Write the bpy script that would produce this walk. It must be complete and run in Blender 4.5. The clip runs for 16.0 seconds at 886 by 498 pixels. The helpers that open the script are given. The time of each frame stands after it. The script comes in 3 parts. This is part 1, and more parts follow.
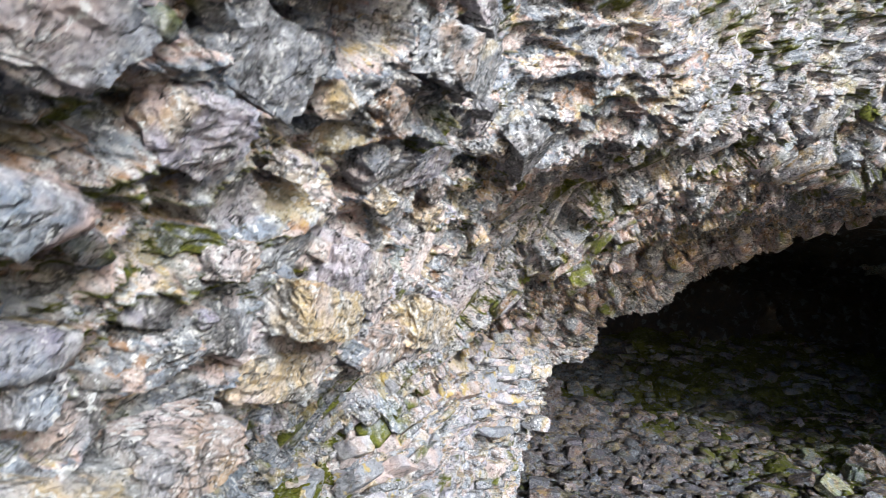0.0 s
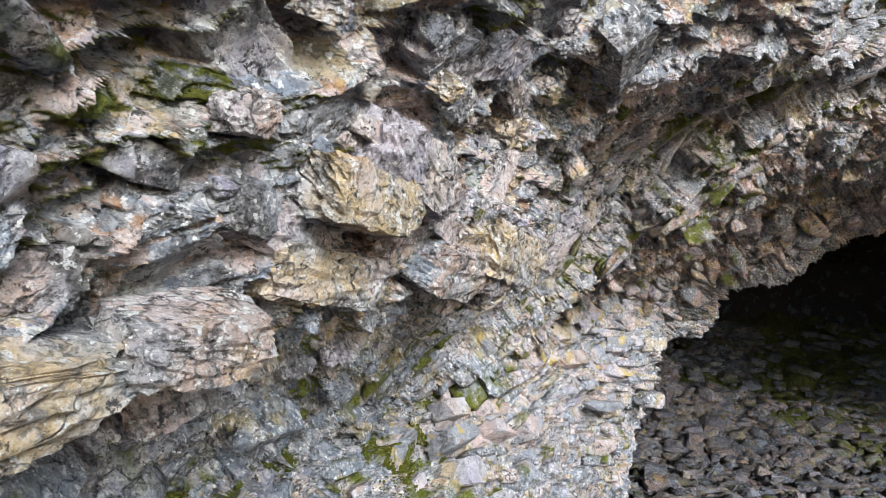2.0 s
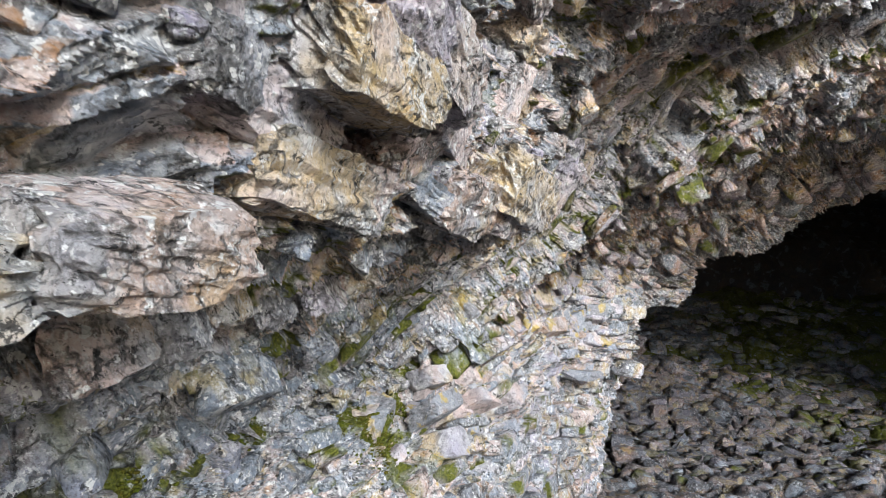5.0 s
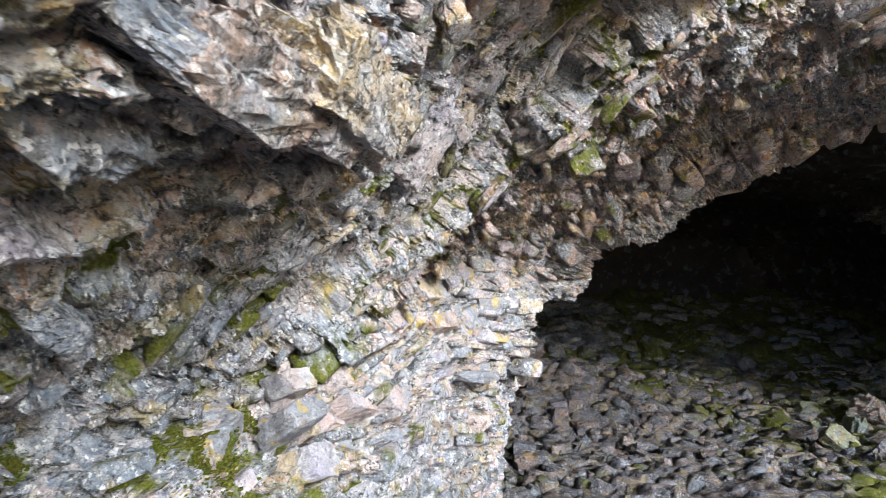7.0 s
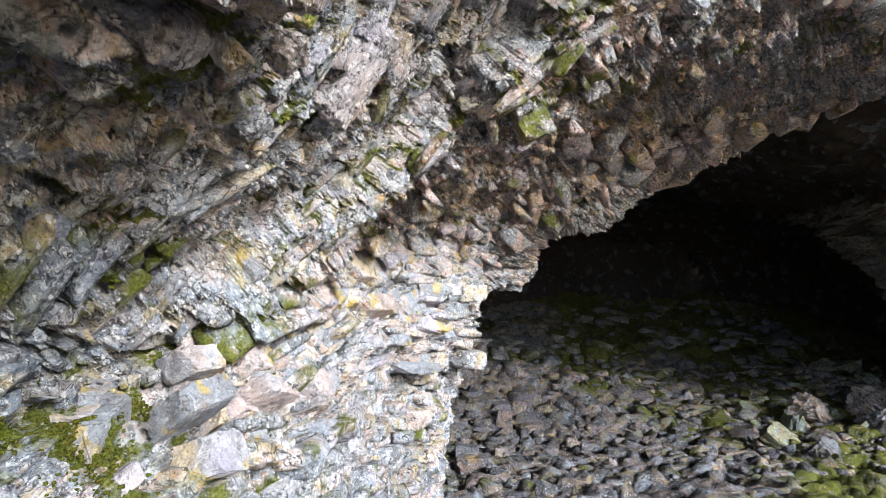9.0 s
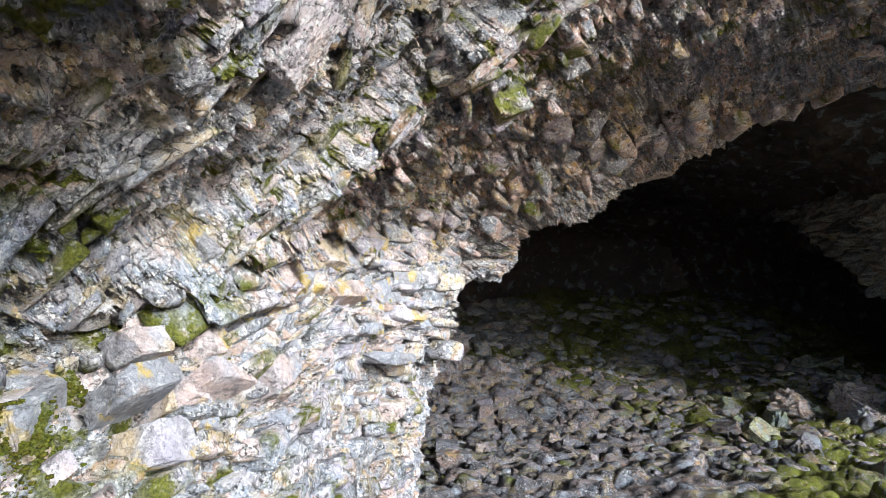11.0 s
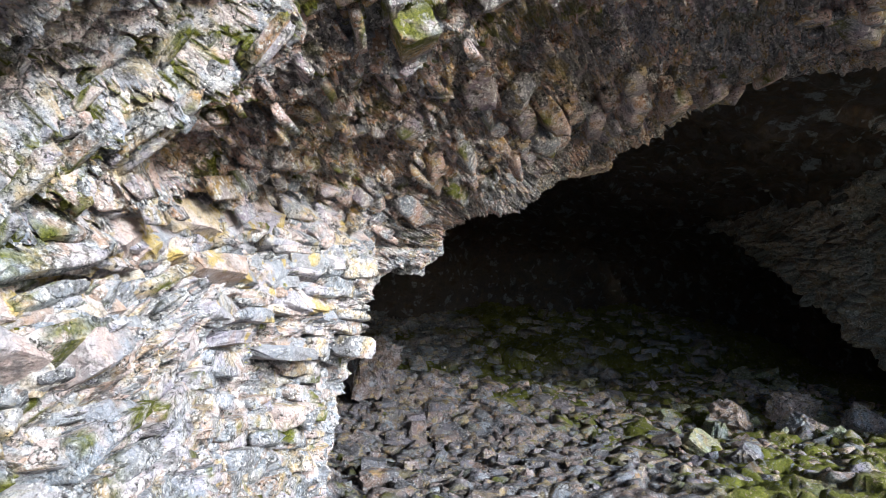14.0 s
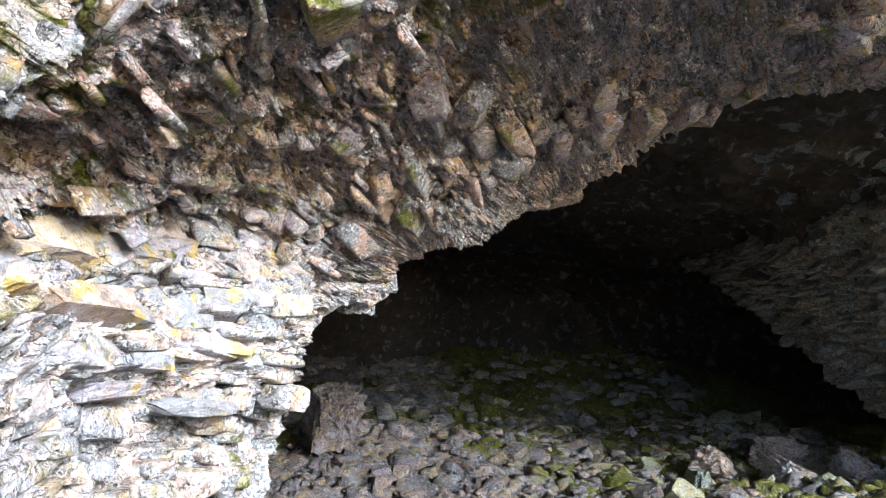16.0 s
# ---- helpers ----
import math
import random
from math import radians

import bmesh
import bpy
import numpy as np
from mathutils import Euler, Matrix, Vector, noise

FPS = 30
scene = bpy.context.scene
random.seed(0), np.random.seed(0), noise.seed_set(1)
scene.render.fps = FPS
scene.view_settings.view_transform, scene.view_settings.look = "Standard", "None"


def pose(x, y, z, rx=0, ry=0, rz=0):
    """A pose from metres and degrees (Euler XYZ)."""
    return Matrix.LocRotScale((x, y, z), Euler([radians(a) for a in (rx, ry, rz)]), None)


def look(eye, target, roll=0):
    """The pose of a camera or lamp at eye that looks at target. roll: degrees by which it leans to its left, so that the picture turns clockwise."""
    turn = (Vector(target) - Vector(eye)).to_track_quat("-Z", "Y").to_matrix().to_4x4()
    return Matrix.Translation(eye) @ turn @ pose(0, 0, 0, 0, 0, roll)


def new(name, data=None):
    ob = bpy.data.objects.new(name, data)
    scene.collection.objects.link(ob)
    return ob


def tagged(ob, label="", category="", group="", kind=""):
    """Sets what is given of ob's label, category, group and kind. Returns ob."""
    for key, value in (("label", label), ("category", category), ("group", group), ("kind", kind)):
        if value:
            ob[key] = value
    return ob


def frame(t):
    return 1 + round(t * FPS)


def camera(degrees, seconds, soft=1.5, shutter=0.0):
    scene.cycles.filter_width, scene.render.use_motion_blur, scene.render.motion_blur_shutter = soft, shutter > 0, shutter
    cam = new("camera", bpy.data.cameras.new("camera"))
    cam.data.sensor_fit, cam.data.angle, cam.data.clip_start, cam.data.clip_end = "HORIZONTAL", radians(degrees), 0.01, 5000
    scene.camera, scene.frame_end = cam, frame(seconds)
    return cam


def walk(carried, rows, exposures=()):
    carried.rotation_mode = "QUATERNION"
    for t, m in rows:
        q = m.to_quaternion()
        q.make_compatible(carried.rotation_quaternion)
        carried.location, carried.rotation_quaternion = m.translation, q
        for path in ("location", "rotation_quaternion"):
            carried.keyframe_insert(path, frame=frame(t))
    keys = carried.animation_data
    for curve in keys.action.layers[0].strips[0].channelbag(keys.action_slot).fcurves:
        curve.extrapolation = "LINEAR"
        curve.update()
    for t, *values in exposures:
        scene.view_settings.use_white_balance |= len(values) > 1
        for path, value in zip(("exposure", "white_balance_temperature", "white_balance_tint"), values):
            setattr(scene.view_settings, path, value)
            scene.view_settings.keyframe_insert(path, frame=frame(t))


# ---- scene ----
cam = camera(64.5, 16.0, soft=0.5, shutter=0.2)
PATH = [
    (0, (0.07, 0.054, 1.571), (0.03, 2.053, 1.619), 0.6),
    (0.5, (-0.048, 0.061, 1.309), (-0.236, 2.051, 1.367), 0.8),
    (1, (0.0, 0.126, 1.256), (-0.306, 2.101, 1.323), 0.8),
    (1.5, (0.048, 0.244, 1.29), (-0.297, 2.213, 1.329), 1.0),
    (2, (0.17, 0.395, 1.306), (-0.188, 2.363, 1.319), 0.3),
    (2.5, (0.227, 0.413, 1.244), (-0.137, 2.38, 1.234), 1.8),
    (3, (0.134, 0.438, 1.255), (-0.225, 2.405, 1.208), 1.8),
    (3.2, (0.089, 0.453, 1.267), (-0.255, 2.423, 1.218), 1.7),
    (5.3, (-0.048, 0.889, 1.113), (-0.269, 2.876, 1.059), 0.2),
    (5.5, (-0.026, 0.96, 1.081), (-0.228, 2.949, 1.026), -0.2),
    (6, (0.014, 1.107, 1.041), (-0.135, 3.1, 0.99), 0.3),
    (6.5, (-0.005, 1.325, 1.001), (-0.075, 3.323, 0.957), 0.4),
    (7, (0.094, 1.566, 0.914), (0.133, 3.565, 0.904), -1.0),
    (7.5, (0.214, 1.763, 0.852), (0.324, 3.76, 0.873), -0.2),
    (8, (0.213, 1.876, 0.722), (0.351, 3.871, 0.761), 0.3),
    (8.5, (0.153, 2.003, 0.726), (0.314, 3.996, 0.746), 0.1),
    (9, (0.155, 2.084, 0.659), (0.355, 4.074, 0.672), -0.7),
    (9.2, (0.187, 2.134, 0.625), (0.399, 4.122, 0.63), -0.8),
    (11.3, (0.273, 2.278, 0.565), (0.519, 4.262, 0.571), -0.2),
    (11.5, (0.274, 2.279, 0.575), (0.53, 4.263, 0.585), -0.2),
    (12, (0.286, 2.34, 0.55), (0.554, 4.322, 0.56), 0.0),
    (12.5, (0.285, 2.527, 0.548), (0.578, 4.506, 0.545), 0.1),
    (13, (0.337, 2.658, 0.486), (0.671, 4.63, 0.491), -0.7),
    (13.5, (0.563, 2.847, 0.307), (0.93, 4.813, 0.328), -0.9),
    (14, (0.64, 3.048, 0.234), (1.038, 5.006, 0.301), -0.3),
    (14.5, (0.656, 3.402, 0.241), (1.094, 5.352, 0.312), -0.2),
    (15, (0.718, 3.58, 0.21), (1.176, 5.522, 0.348), -1.2),
    (15.5, (0.87, 3.705, 0.181), (1.332, 5.644, 0.347), -1.6),
    (16, (1.007, 3.755, 0.174), (1.471, 5.691, 0.367), -0.9),
]
walk(cam, [(t, look(eye, target, roll)) for t, eye, target, roll in PATH], exposures=((0, 1.28), (2.5, 1.0), (5.5, 1.12), (7.5, 1.42), (11, 1.55), (13.5, 1.58), (16, 2.0)))

# ---- light ----
world = bpy.data.worlds.new("sky")
scene.world = world
world.use_nodes = True
wn = world.node_tree.nodes
sky = wn.new("ShaderNodeTexSky")
sky.sky_type, sky.sun_disc = "NISHITA", False
sky.sun_elevation, sky.sun_rotation = radians(25), radians(148)
sky.dust_density, sky.air_density = 1.0, 1.0
world.node_tree.links.new(sky.outputs[0], wn["Background"].inputs[0])
wn["Background"].inputs[1].default_value = 0.14
sun = new("sun", bpy.data.lights.new("sun", "SUN"))
sun.data.energy, sun.data.angle, sun.data.color = 3.1, radians(24), (0.87, 0.945, 1.0)
sun.matrix_world = look((7.6, -7.2, 7.2), (0, 5, 0.5))


# ---- noise tools ----
def hashed(i, j, k, seed):
    h = (i.astype(np.int64) * 374761393 + j.astype(np.int64) * 668265263 + k.astype(np.int64) * 2147483647 + seed * 1274126177) & 0xFFFFFFFF
    h = ((h ^ (h >> 13)) * 1274126177) & 0xFFFFFFFF
    h = ((h ^ (h >> 16)) * 2246822519) & 0xFFFFFFFF
    return ((h ^ (h >> 15)) & 0xFFFFFF) / 16777216.0


def value_noise(p, seed):
    b = np.floor(p)
    f = p - b
    f = f * f * (3 - 2 * f)
    out = 0
    for a in (0, 1):
        for c in (0, 1):
            for e in (0, 1):
                w = (f[:, 0] if a else 1 - f[:, 0]) * (f[:, 1] if c else 1 - f[:, 1]) * (f[:, 2] if e else 1 - f[:, 2])
                out = out + w * hashed(b[:, 0] + a, b[:, 1] + c, b[:, 2] + e, seed)
    return out * 2 - 1


def fbm(p, octaves, seed):
    out, amp = 0, 1.0
    for o in range(octaves):
        out = out + amp * value_noise(p * 2.03 ** o + 7.1 * o, seed + o)
        amp *= 0.5
    return out


def cells(p, seed):
    """Nearest and second distance, a random number per cell, and the offset from the cell's middle."""
    b = np.floor(p)
    n = len(p)
    f1, f2, rnd, off = np.full(n, 9.0), np.full(n, 9.0), np.zeros(n), np.zeros((n, 3))
    for a in (-1, 0, 1):
        for c in (-1, 0, 1):
            for e in (-1, 0, 1):
                i, j, k = b[:, 0] + a, b[:, 1] + c, b[:, 2] + e
                q = np.stack([i + hashed(i, j, k, seed), j + hashed(i, j, k, seed + 1), k + hashed(i, j, k, seed + 2)], 1)
                o = p - q
                d = np.sqrt((o * o).sum(1))
                near = d < f1
                f2 = np.where(near, f1, np.minimum(f2, d))
                rnd = np.where(near, hashed(i, j, k, seed + 3), rnd)
                off[near] = o[near]
                f1 = np.where(near, d, f1)
    return f1, f2, rnd, off


def blocks(p, size, seed, crack=0.12):
    """Relief of broken blocks: each cell at its own height, with its own slant and a crack round it. About -1 to 1; and the cell's random number."""
    f1, f2, rnd, off = cells(p / np.array(size), seed)
    tilt = np.stack([np.modf(rnd * 17.3)[0], np.modf(rnd * 31.7)[0], np.modf(rnd * 53.9)[0]], 1) - 0.5
    h = (rnd - 0.5) * 1.3 + (off * tilt).sum(1) * 1.6
    gap = np.clip(1 - (f2 - f1) / crack, 0, 1)
    return h - 0.9 * gap * gap, rnd, gap


def smooth_rows(a, counts):
    """Catmull-Rom through the first axis of a, with counts[i] steps from knot i to i + 1."""
    out, last = [], len(a) - 1
    for i, n in enumerate(counts):
        p0, p1, p2, p3 = a[max(i - 1, 0)], a[i], a[i + 1], a[min(i + 2, last)]
        for s in range(n):
            t = s / n
            out.append(0.5 * (2 * p1 + (p2 - p0) * t + (2 * p0 - 5 * p1 + 4 * p2 - p3) * t * t + (3 * p1 - p0 - 3 * p2 + p3) * t ** 3))
    out.append(a[last])
    return np.array(out)


def grid_normals(g):
    du, dv = np.gradient(g, axis=0), np.gradient(g, axis=1)
    n = np.cross(du, dv)
    return n / np.maximum(np.linalg.norm(n, axis=2, keepdims=True), 1e-9)


def grid_object(name, g, material, values=None, smooth=True):
    nu, nv = g.shape[:2]
    idx = np.arange(nu * nv).reshape(nu, nv)
    f = np.stack([idx[:-1, :-1], idx[1:, :-1], idx[1:, 1:], idx[:-1, 1:]], -1).reshape(-1, 4)
    me = bpy.data.meshes.new(name)
    me.vertices.add(nu * nv)
    me.vertices.foreach_set("co", g.reshape(-1).astype(np.float32))
    me.loops.add(f.size)
    me.loops.foreach_set("vertex_index", f.reshape(-1).astype(np.int32))
    me.polygons.add(len(f))
    me.polygons.foreach_set("loop_start", np.arange(0, f.size, 4, dtype=np.int32))
    for key, v in (values or {}).items():
        me.attributes.new(key, "FLOAT", "POINT").data.foreach_set("value", v.reshape(-1).astype(np.float32))
    me.update()
    me.validate()
    me.polygons.foreach_set("use_smooth", np.full(len(f), smooth))
    me.materials.append(material)
    return new(name, me)


# ---- materials ----
def shader(name):
    m = bpy.data.materials.new(name)
    m.use_nodes = True
    return m, m.node_tree.nodes, m.node_tree.links, m.node_tree.nodes["Principled BSDF"]


def mix(nodes, links, fac, a, b, blend="MIX"):
    n = nodes.new("ShaderNodeMix")
    n.data_type, n.blend_type = "RGBA", blend
    for socket, v in ((n.inputs[0], fac), (n.inputs[6], a), (n.inputs[7], b)):
        if isinstance(v, (tuple, float, int)):
            socket.default_value = (*v, 1) if isinstance(v, tuple) else v
        else:
            links.new(v, socket)
    return n.outputs[2]


def tex(nodes, links, co, scale, detail=6, rough=0.6, lo=0.4, hi=0.6):
    n = nodes.new("ShaderNodeTexNoise")
    n.inputs["Scale"].default_value, n.inputs["Detail"].default_value, n.inputs["Roughness"].default_value = scale, detail, rough
    links.new(co, n.inputs["Vector"])
    r = nodes.new("ShaderNodeMapRange")
    r.inputs[1].default_value, r.inputs[2].default_value = lo, hi
    links.new(n.outputs["Fac"], r.inputs[0])
    return r.outputs[0], n.outputs["Fac"]


def math_node(nodes, links, op, a, b):
    n = nodes.new("ShaderNodeMath")
    n.operation, n.use_clamp = op, True
    for socket, v in ((n.inputs[0], a), (n.inputs[1], b)):
        if isinstance(v, (float, int)):
            socket.default_value = v
        else:
            links.new(v, socket)
    return n.outputs[0]


def attr(nodes, name):
    n = nodes.new("ShaderNodeAttribute")
    n.attribute_name = name
    return n.outputs["Fac"]


def rock_material(name, per_object=False, cast=None, cast_amount=0.55, lichen=0.65, pale=1.0, cracked=0.8):
    m, nodes, links, b = shader(name)
    geo = nodes.new("ShaderNodeNewGeometry")
    co = geo.outputs["Position"]
    tone = nodes.new("ShaderNodeObjectInfo").outputs["Random"] if per_object else attr(nodes, "tone")
    _, drift = tex(nodes, links, co, 2.6, 5, 0.55)
    shifted = nodes.new("ShaderNodeMath")
    shifted.operation = "MULTIPLY_ADD"
    links.new(drift, shifted.inputs[0])
    shifted.inputs[1].default_value = 0.6 if per_object else 1.2
    links.new(tone, shifted.inputs[2])
    wrap = nodes.new("ShaderNodeMath")
    wrap.operation = "FRACT"
    links.new(shifted.outputs[0], wrap.inputs[0])
    ramp = nodes.new("ShaderNodeValToRGB")
    el = ramp.color_ramp.elements
    el[0].position, el[0].color = 0.0, (0.14, 0.135, 0.145, 1)
    el[1].position, el[1].color = 1.0, (0.14, 0.135, 0.145, 1)
    for pos, c in ((0.16, (0.26, 0.30, 0.37, 1)), (0.28, (0.60, 0.41, 0.35, 1)), (0.37, (0.67, 0.54, 0.50, 1)), (0.44, (0.56, 0.38, 0.13, 1)), (0.51, (0.46, 0.44, 0.44, 1)), (0.64, (0.34, 0.31, 0.41, 1)), (0.76, (0.66, 0.56, 0.56, 1)), (0.84, (0.40, 0.21, 0.10, 1)), (0.91, (0.30, 0.33, 0.37, 1))):
        e = el.new(pos)
        e.color = c
    links.new(wrap.outputs[0], ramp.inputs[0])
    c = ramp.outputs[0]
    if not per_object:
        c = mix(nodes, links, attr(nodes, "brown"), c, mix(nodes, links, 1.0, c, (0.86, 0.75, 0.70), "MULTIPLY"))
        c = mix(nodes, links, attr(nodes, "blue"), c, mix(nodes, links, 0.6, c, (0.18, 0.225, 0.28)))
        c = mix(nodes, links, attr(nodes, "pale"), c, mix(nodes, links, 0.45, c, (0.50, 0.495, 0.545)))
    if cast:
        # deep weights the cast: shade inside the cave, mixed into the colour
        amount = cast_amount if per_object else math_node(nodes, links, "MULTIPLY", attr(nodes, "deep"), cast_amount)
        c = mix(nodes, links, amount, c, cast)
    yellow, _ = tex(nodes, links, co, 4.2, 6, 0.55, 0.575, 0.62)
    c = mix(nodes, links, math_node(nodes, links, "MULTIPLY", yellow, lichen), c, (0.52, 0.37, 0.10))
    rust, _ = tex(nodes, links, co, 3.4, 6, 0.55, 0.60, 0.65)
    c = mix(nodes, links, math_node(nodes, links, "MULTIPLY", rust, lichen * cracked), c, (0.50, 0.24, 0.07))
    slate, _ = tex(nodes, links, co, 2.9, 6, 0.55, 0.43, 0.38)
    c = mix(nodes, links, math_node(nodes, links, "MULTIPLY", slate, 0.75 * cracked), c, (0.27, 0.32, 0.38))
    crust, cfac = tex(nodes, links, co, 9, 12, 0.7, 0.56, 0.62)
    c = mix(nodes, links, math_node(nodes, links, "MULTIPLY", crust, 0.6 * pale), c, (0.74, 0.72, 0.72))
    dark, _ = tex(nodes, links, co, 6.5, 12, 0.72, 0.46, 0.39)
    c = mix(nodes, links, math_node(nodes, links, "MULTIPLY", dark, 0.35 + 0.6 * cracked), c, (0.05, 0.046, 0.042))
    if not per_object:
        # paler where the relief stands out, a painted stand-in for light on bumps
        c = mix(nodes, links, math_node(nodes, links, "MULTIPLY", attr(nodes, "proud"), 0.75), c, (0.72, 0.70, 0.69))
    bend = nodes.new("ShaderNodeTexNoise")
    bend.inputs["Scale"].default_value, bend.inputs["Detail"].default_value = 7, 6
    links.new(co, bend.inputs["Vector"])
    push = nodes.new("ShaderNodeVectorMath")
    push.operation = "MULTIPLY_ADD"
    links.new(bend.outputs["Color"], push.inputs[0])
    push.inputs[1].default_value = (0.28, 0.28, 0.28)
    links.new(co, push.inputs[2])
    flat = nodes.new("ShaderNodeVectorMath")
    flat.operation = "MULTIPLY"
    links.new(push.outputs[0], flat.inputs[0])
    flat.inputs[1].default_value = (1.0, 0.75, 1.7)
    split = nodes.new("ShaderNodeTexVoronoi")
    split.feature = "DISTANCE_TO_EDGE"
    split.inputs["Scale"].default_value = 8
    links.new(flat.outputs[0], split.inputs["Vector"])
    seam = nodes.new("ShaderNodeMapRange")
    seam.inputs[1].default_value, seam.inputs[2].default_value = 0.07, 0.015
    links.new(split.outputs["Distance"], seam.inputs[0])
    torn, _ = tex(nodes, links, co, 8, 6, 0.65, 0.44, 0.56)
    crack = math_node(nodes, links, "MULTIPLY", seam.outputs[0], torn)
    c = mix(nodes, links, math_node(nodes, links, "MULTIPLY", crack, cracked), c, (0.04, 0.036, 0.034))
    grain, gfac = tex(nodes, links, co, 34, 8, 0.72, 0.45, 0.60)
    c = mix(nodes, links, math_node(nodes, links, "MULTIPLY", grain, 0.28 * pale), c, (0.74, 0.71, 0.70))
    pits, pfac = tex(nodes, links, co, 70, 6, 0.7, 0.46, 0.40)
    c = mix(nodes, links, math_node(nodes, links, "MULTIPLY", pits, 0.15 + 0.4 * cracked), c, (0.05, 0.046, 0.042))
    white, _ = tex(nodes, links, co, 30, 5, 0.6, 0.60, 0.625)
    c = mix(nodes, links, math_node(nodes, links, "MULTIPLY", white, 0.8 * pale), c, (0.82, 0.80, 0.78))
    frost, _ = tex(nodes, links, co, 55, 12, 0.8, 0.53, 0.58)
    c = mix(nodes, links, math_node(nodes, links, "MULTIPLY", math_node(nodes, links, "MULTIPLY", frost, torn), 0.55 * pale), c, (0.78, 0.77, 0.77))
    flecks, _ = tex(nodes, links, co, 17, 8, 0.75, 0.60, 0.615)
    c = mix(nodes, links, math_node(nodes, links, "MULTIPLY", flecks, 0.75 * pale), c, (0.80, 0.79, 0.78))
    blots, _ = tex(nodes, links, co, 21, 8, 0.75, 0.405, 0.39)
    c = mix(nodes, links, math_node(nodes, links, "MULTIPLY", blots, 0.25 + 0.8 * cracked), c, (0.03, 0.028, 0.027))
    stained, _ = tex(nodes, links, co, 5, 5, 0.6, 0.42, 0.6)
    pores, _ = tex(nodes, links, co, 38, 12, 0.8, 0.44, 0.39)
    c = mix(nodes, links, math_node(nodes, links, "MULTIPLY", math_node(nodes, links, "MULTIPLY", pores, stained), 0.2 + 0.85 * cracked), c, (0.035, 0.032, 0.030))
    if not per_object:
        mossy, _ = tex(nodes, links, co, 70, 5, 0.7, 0.3, 0.7)
        mc = mix(nodes, links, mossy, (0.035, 0.05, 0.008), (0.22, 0.22, 0.03))
        patch, _ = tex(nodes, links, co, 11, 8, 0.7, 0.36, 0.48)
        c = mix(nodes, links, math_node(nodes, links, "MULTIPLY", attr(nodes, "moss"), patch), c, mc)
    links.new(c, b.inputs["Base Color"])
    b.inputs["Roughness"].default_value = 0.85
    b.inputs["Specular IOR Level"].default_value = 0.3
    fine = nodes.new("ShaderNodeBump")
    fine.inputs["Strength"].default_value, fine.inputs["Distance"].default_value = 1.0, 0.02
    links.new(math_node(nodes, links, "ADD", math_node(nodes, links, "MULTIPLY", gfac, 0.6), math_node(nodes, links, "MULTIPLY", pfac, 0.4)), fine.inputs["Height"])
    coarse = nodes.new("ShaderNodeBump")
    coarse.inputs["Strength"].default_value, coarse.inputs["Distance"].default_value = 1.0, 0.045
    links.new(cfac, coarse.inputs["Height"])
    links.new(coarse.outputs[0], fine.inputs["Normal"])
    grit = nodes.new("ShaderNodeTexVoronoi")
    grit.inputs["Scale"].default_value = 85
    links.new(co, grit.inputs["Vector"])
    pitted = nodes.new("ShaderNodeBump")
    pitted.inputs["Strength"].default_value, pitted.inputs["Distance"].default_value = 0.5, 0.006
    links.new(grit.outputs["Distance"], pitted.inputs["Height"])
    links.new(fine.outputs[0], pitted.inputs["Normal"])
    chink = nodes.new("ShaderNodeBump")
    chink.invert = True
    chink.inputs["Strength"].default_value, chink.inputs["Distance"].default_value = cracked, 0.03
    links.new(crack, chink.inputs["Height"])
    links.new(pitted.outputs[0], chink.inputs["Normal"])
    links.new(chink.outputs[0], b.inputs["Normal"])
    return m


def moss_material():
    m, nodes, links, b = shader("moss")
    co = nodes.new("ShaderNodeNewGeometry").outputs["Position"]
    patch, _ = tex(nodes, links, co, 9, 5, 0.6, 0.35, 0.65)
    tufts, tf = tex(nodes, links, co, 130, 4, 0.7, 0.35, 0.65)
    info = nodes.new("ShaderNodeObjectInfo").outputs["Random"]
    low = mix(nodes, links, info, (0.045, 0.038, 0.008), (0.025, 0.042, 0.006))
    high = mix(nodes, links, patch, (0.17, 0.13, 0.022), (0.13, 0.18, 0.016))
    links.new(mix(nodes, links, tufts, low, high), b.inputs["Base Color"])
    b.inputs["Roughness"].default_value = 0.95
    b.inputs["Specular IOR Level"].default_value = 0.1
    bump = nodes.new("ShaderNodeBump")
    bump.inputs["Strength"].default_value, bump.inputs["Distance"].default_value = 1.0, 0.015
    links.new(tf, bump.inputs["Height"])
    links.new(bump.outputs[0], b.inputs["Normal"])
    return m


ROCK = rock_material("lichened_lava_rock", lichen=0.5)
STONE_GREY = rock_material("ledge_stone", True, (0.56, 0.49, 0.47), 0.2, 0.4)
LEDGE_PALE = rock_material("pink_ledge_stone", True, (0.64, 0.56, 0.55), 0.3, 0.22)
STONE_PALE = rock_material("slab_stone", True, (0.55, 0.53, 0.56), 0.3, 0.9, 0.35, 0.3)
# dark cast carries the shade of the cave's left in the stone colour
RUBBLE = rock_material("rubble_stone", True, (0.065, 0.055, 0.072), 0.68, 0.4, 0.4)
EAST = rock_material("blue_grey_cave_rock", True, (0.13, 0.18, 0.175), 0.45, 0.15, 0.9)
# near-black: the unlit cave's darkness is put into the rock colour
CAVE = rock_material("shaded_cave_basalt", True, (0.022, 0.020, 0.021), 0.9, 0.05, 0.0)
PALE_RUBBLE = rock_material("pale_rubble_stone", True, (0.24, 0.30, 0.08), 0.65, 0.5, 0.7)
# the dark cast is painted shade, spread over the floor by deep
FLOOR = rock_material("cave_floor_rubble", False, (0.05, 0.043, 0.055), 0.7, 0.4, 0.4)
MOSS = moss_material()

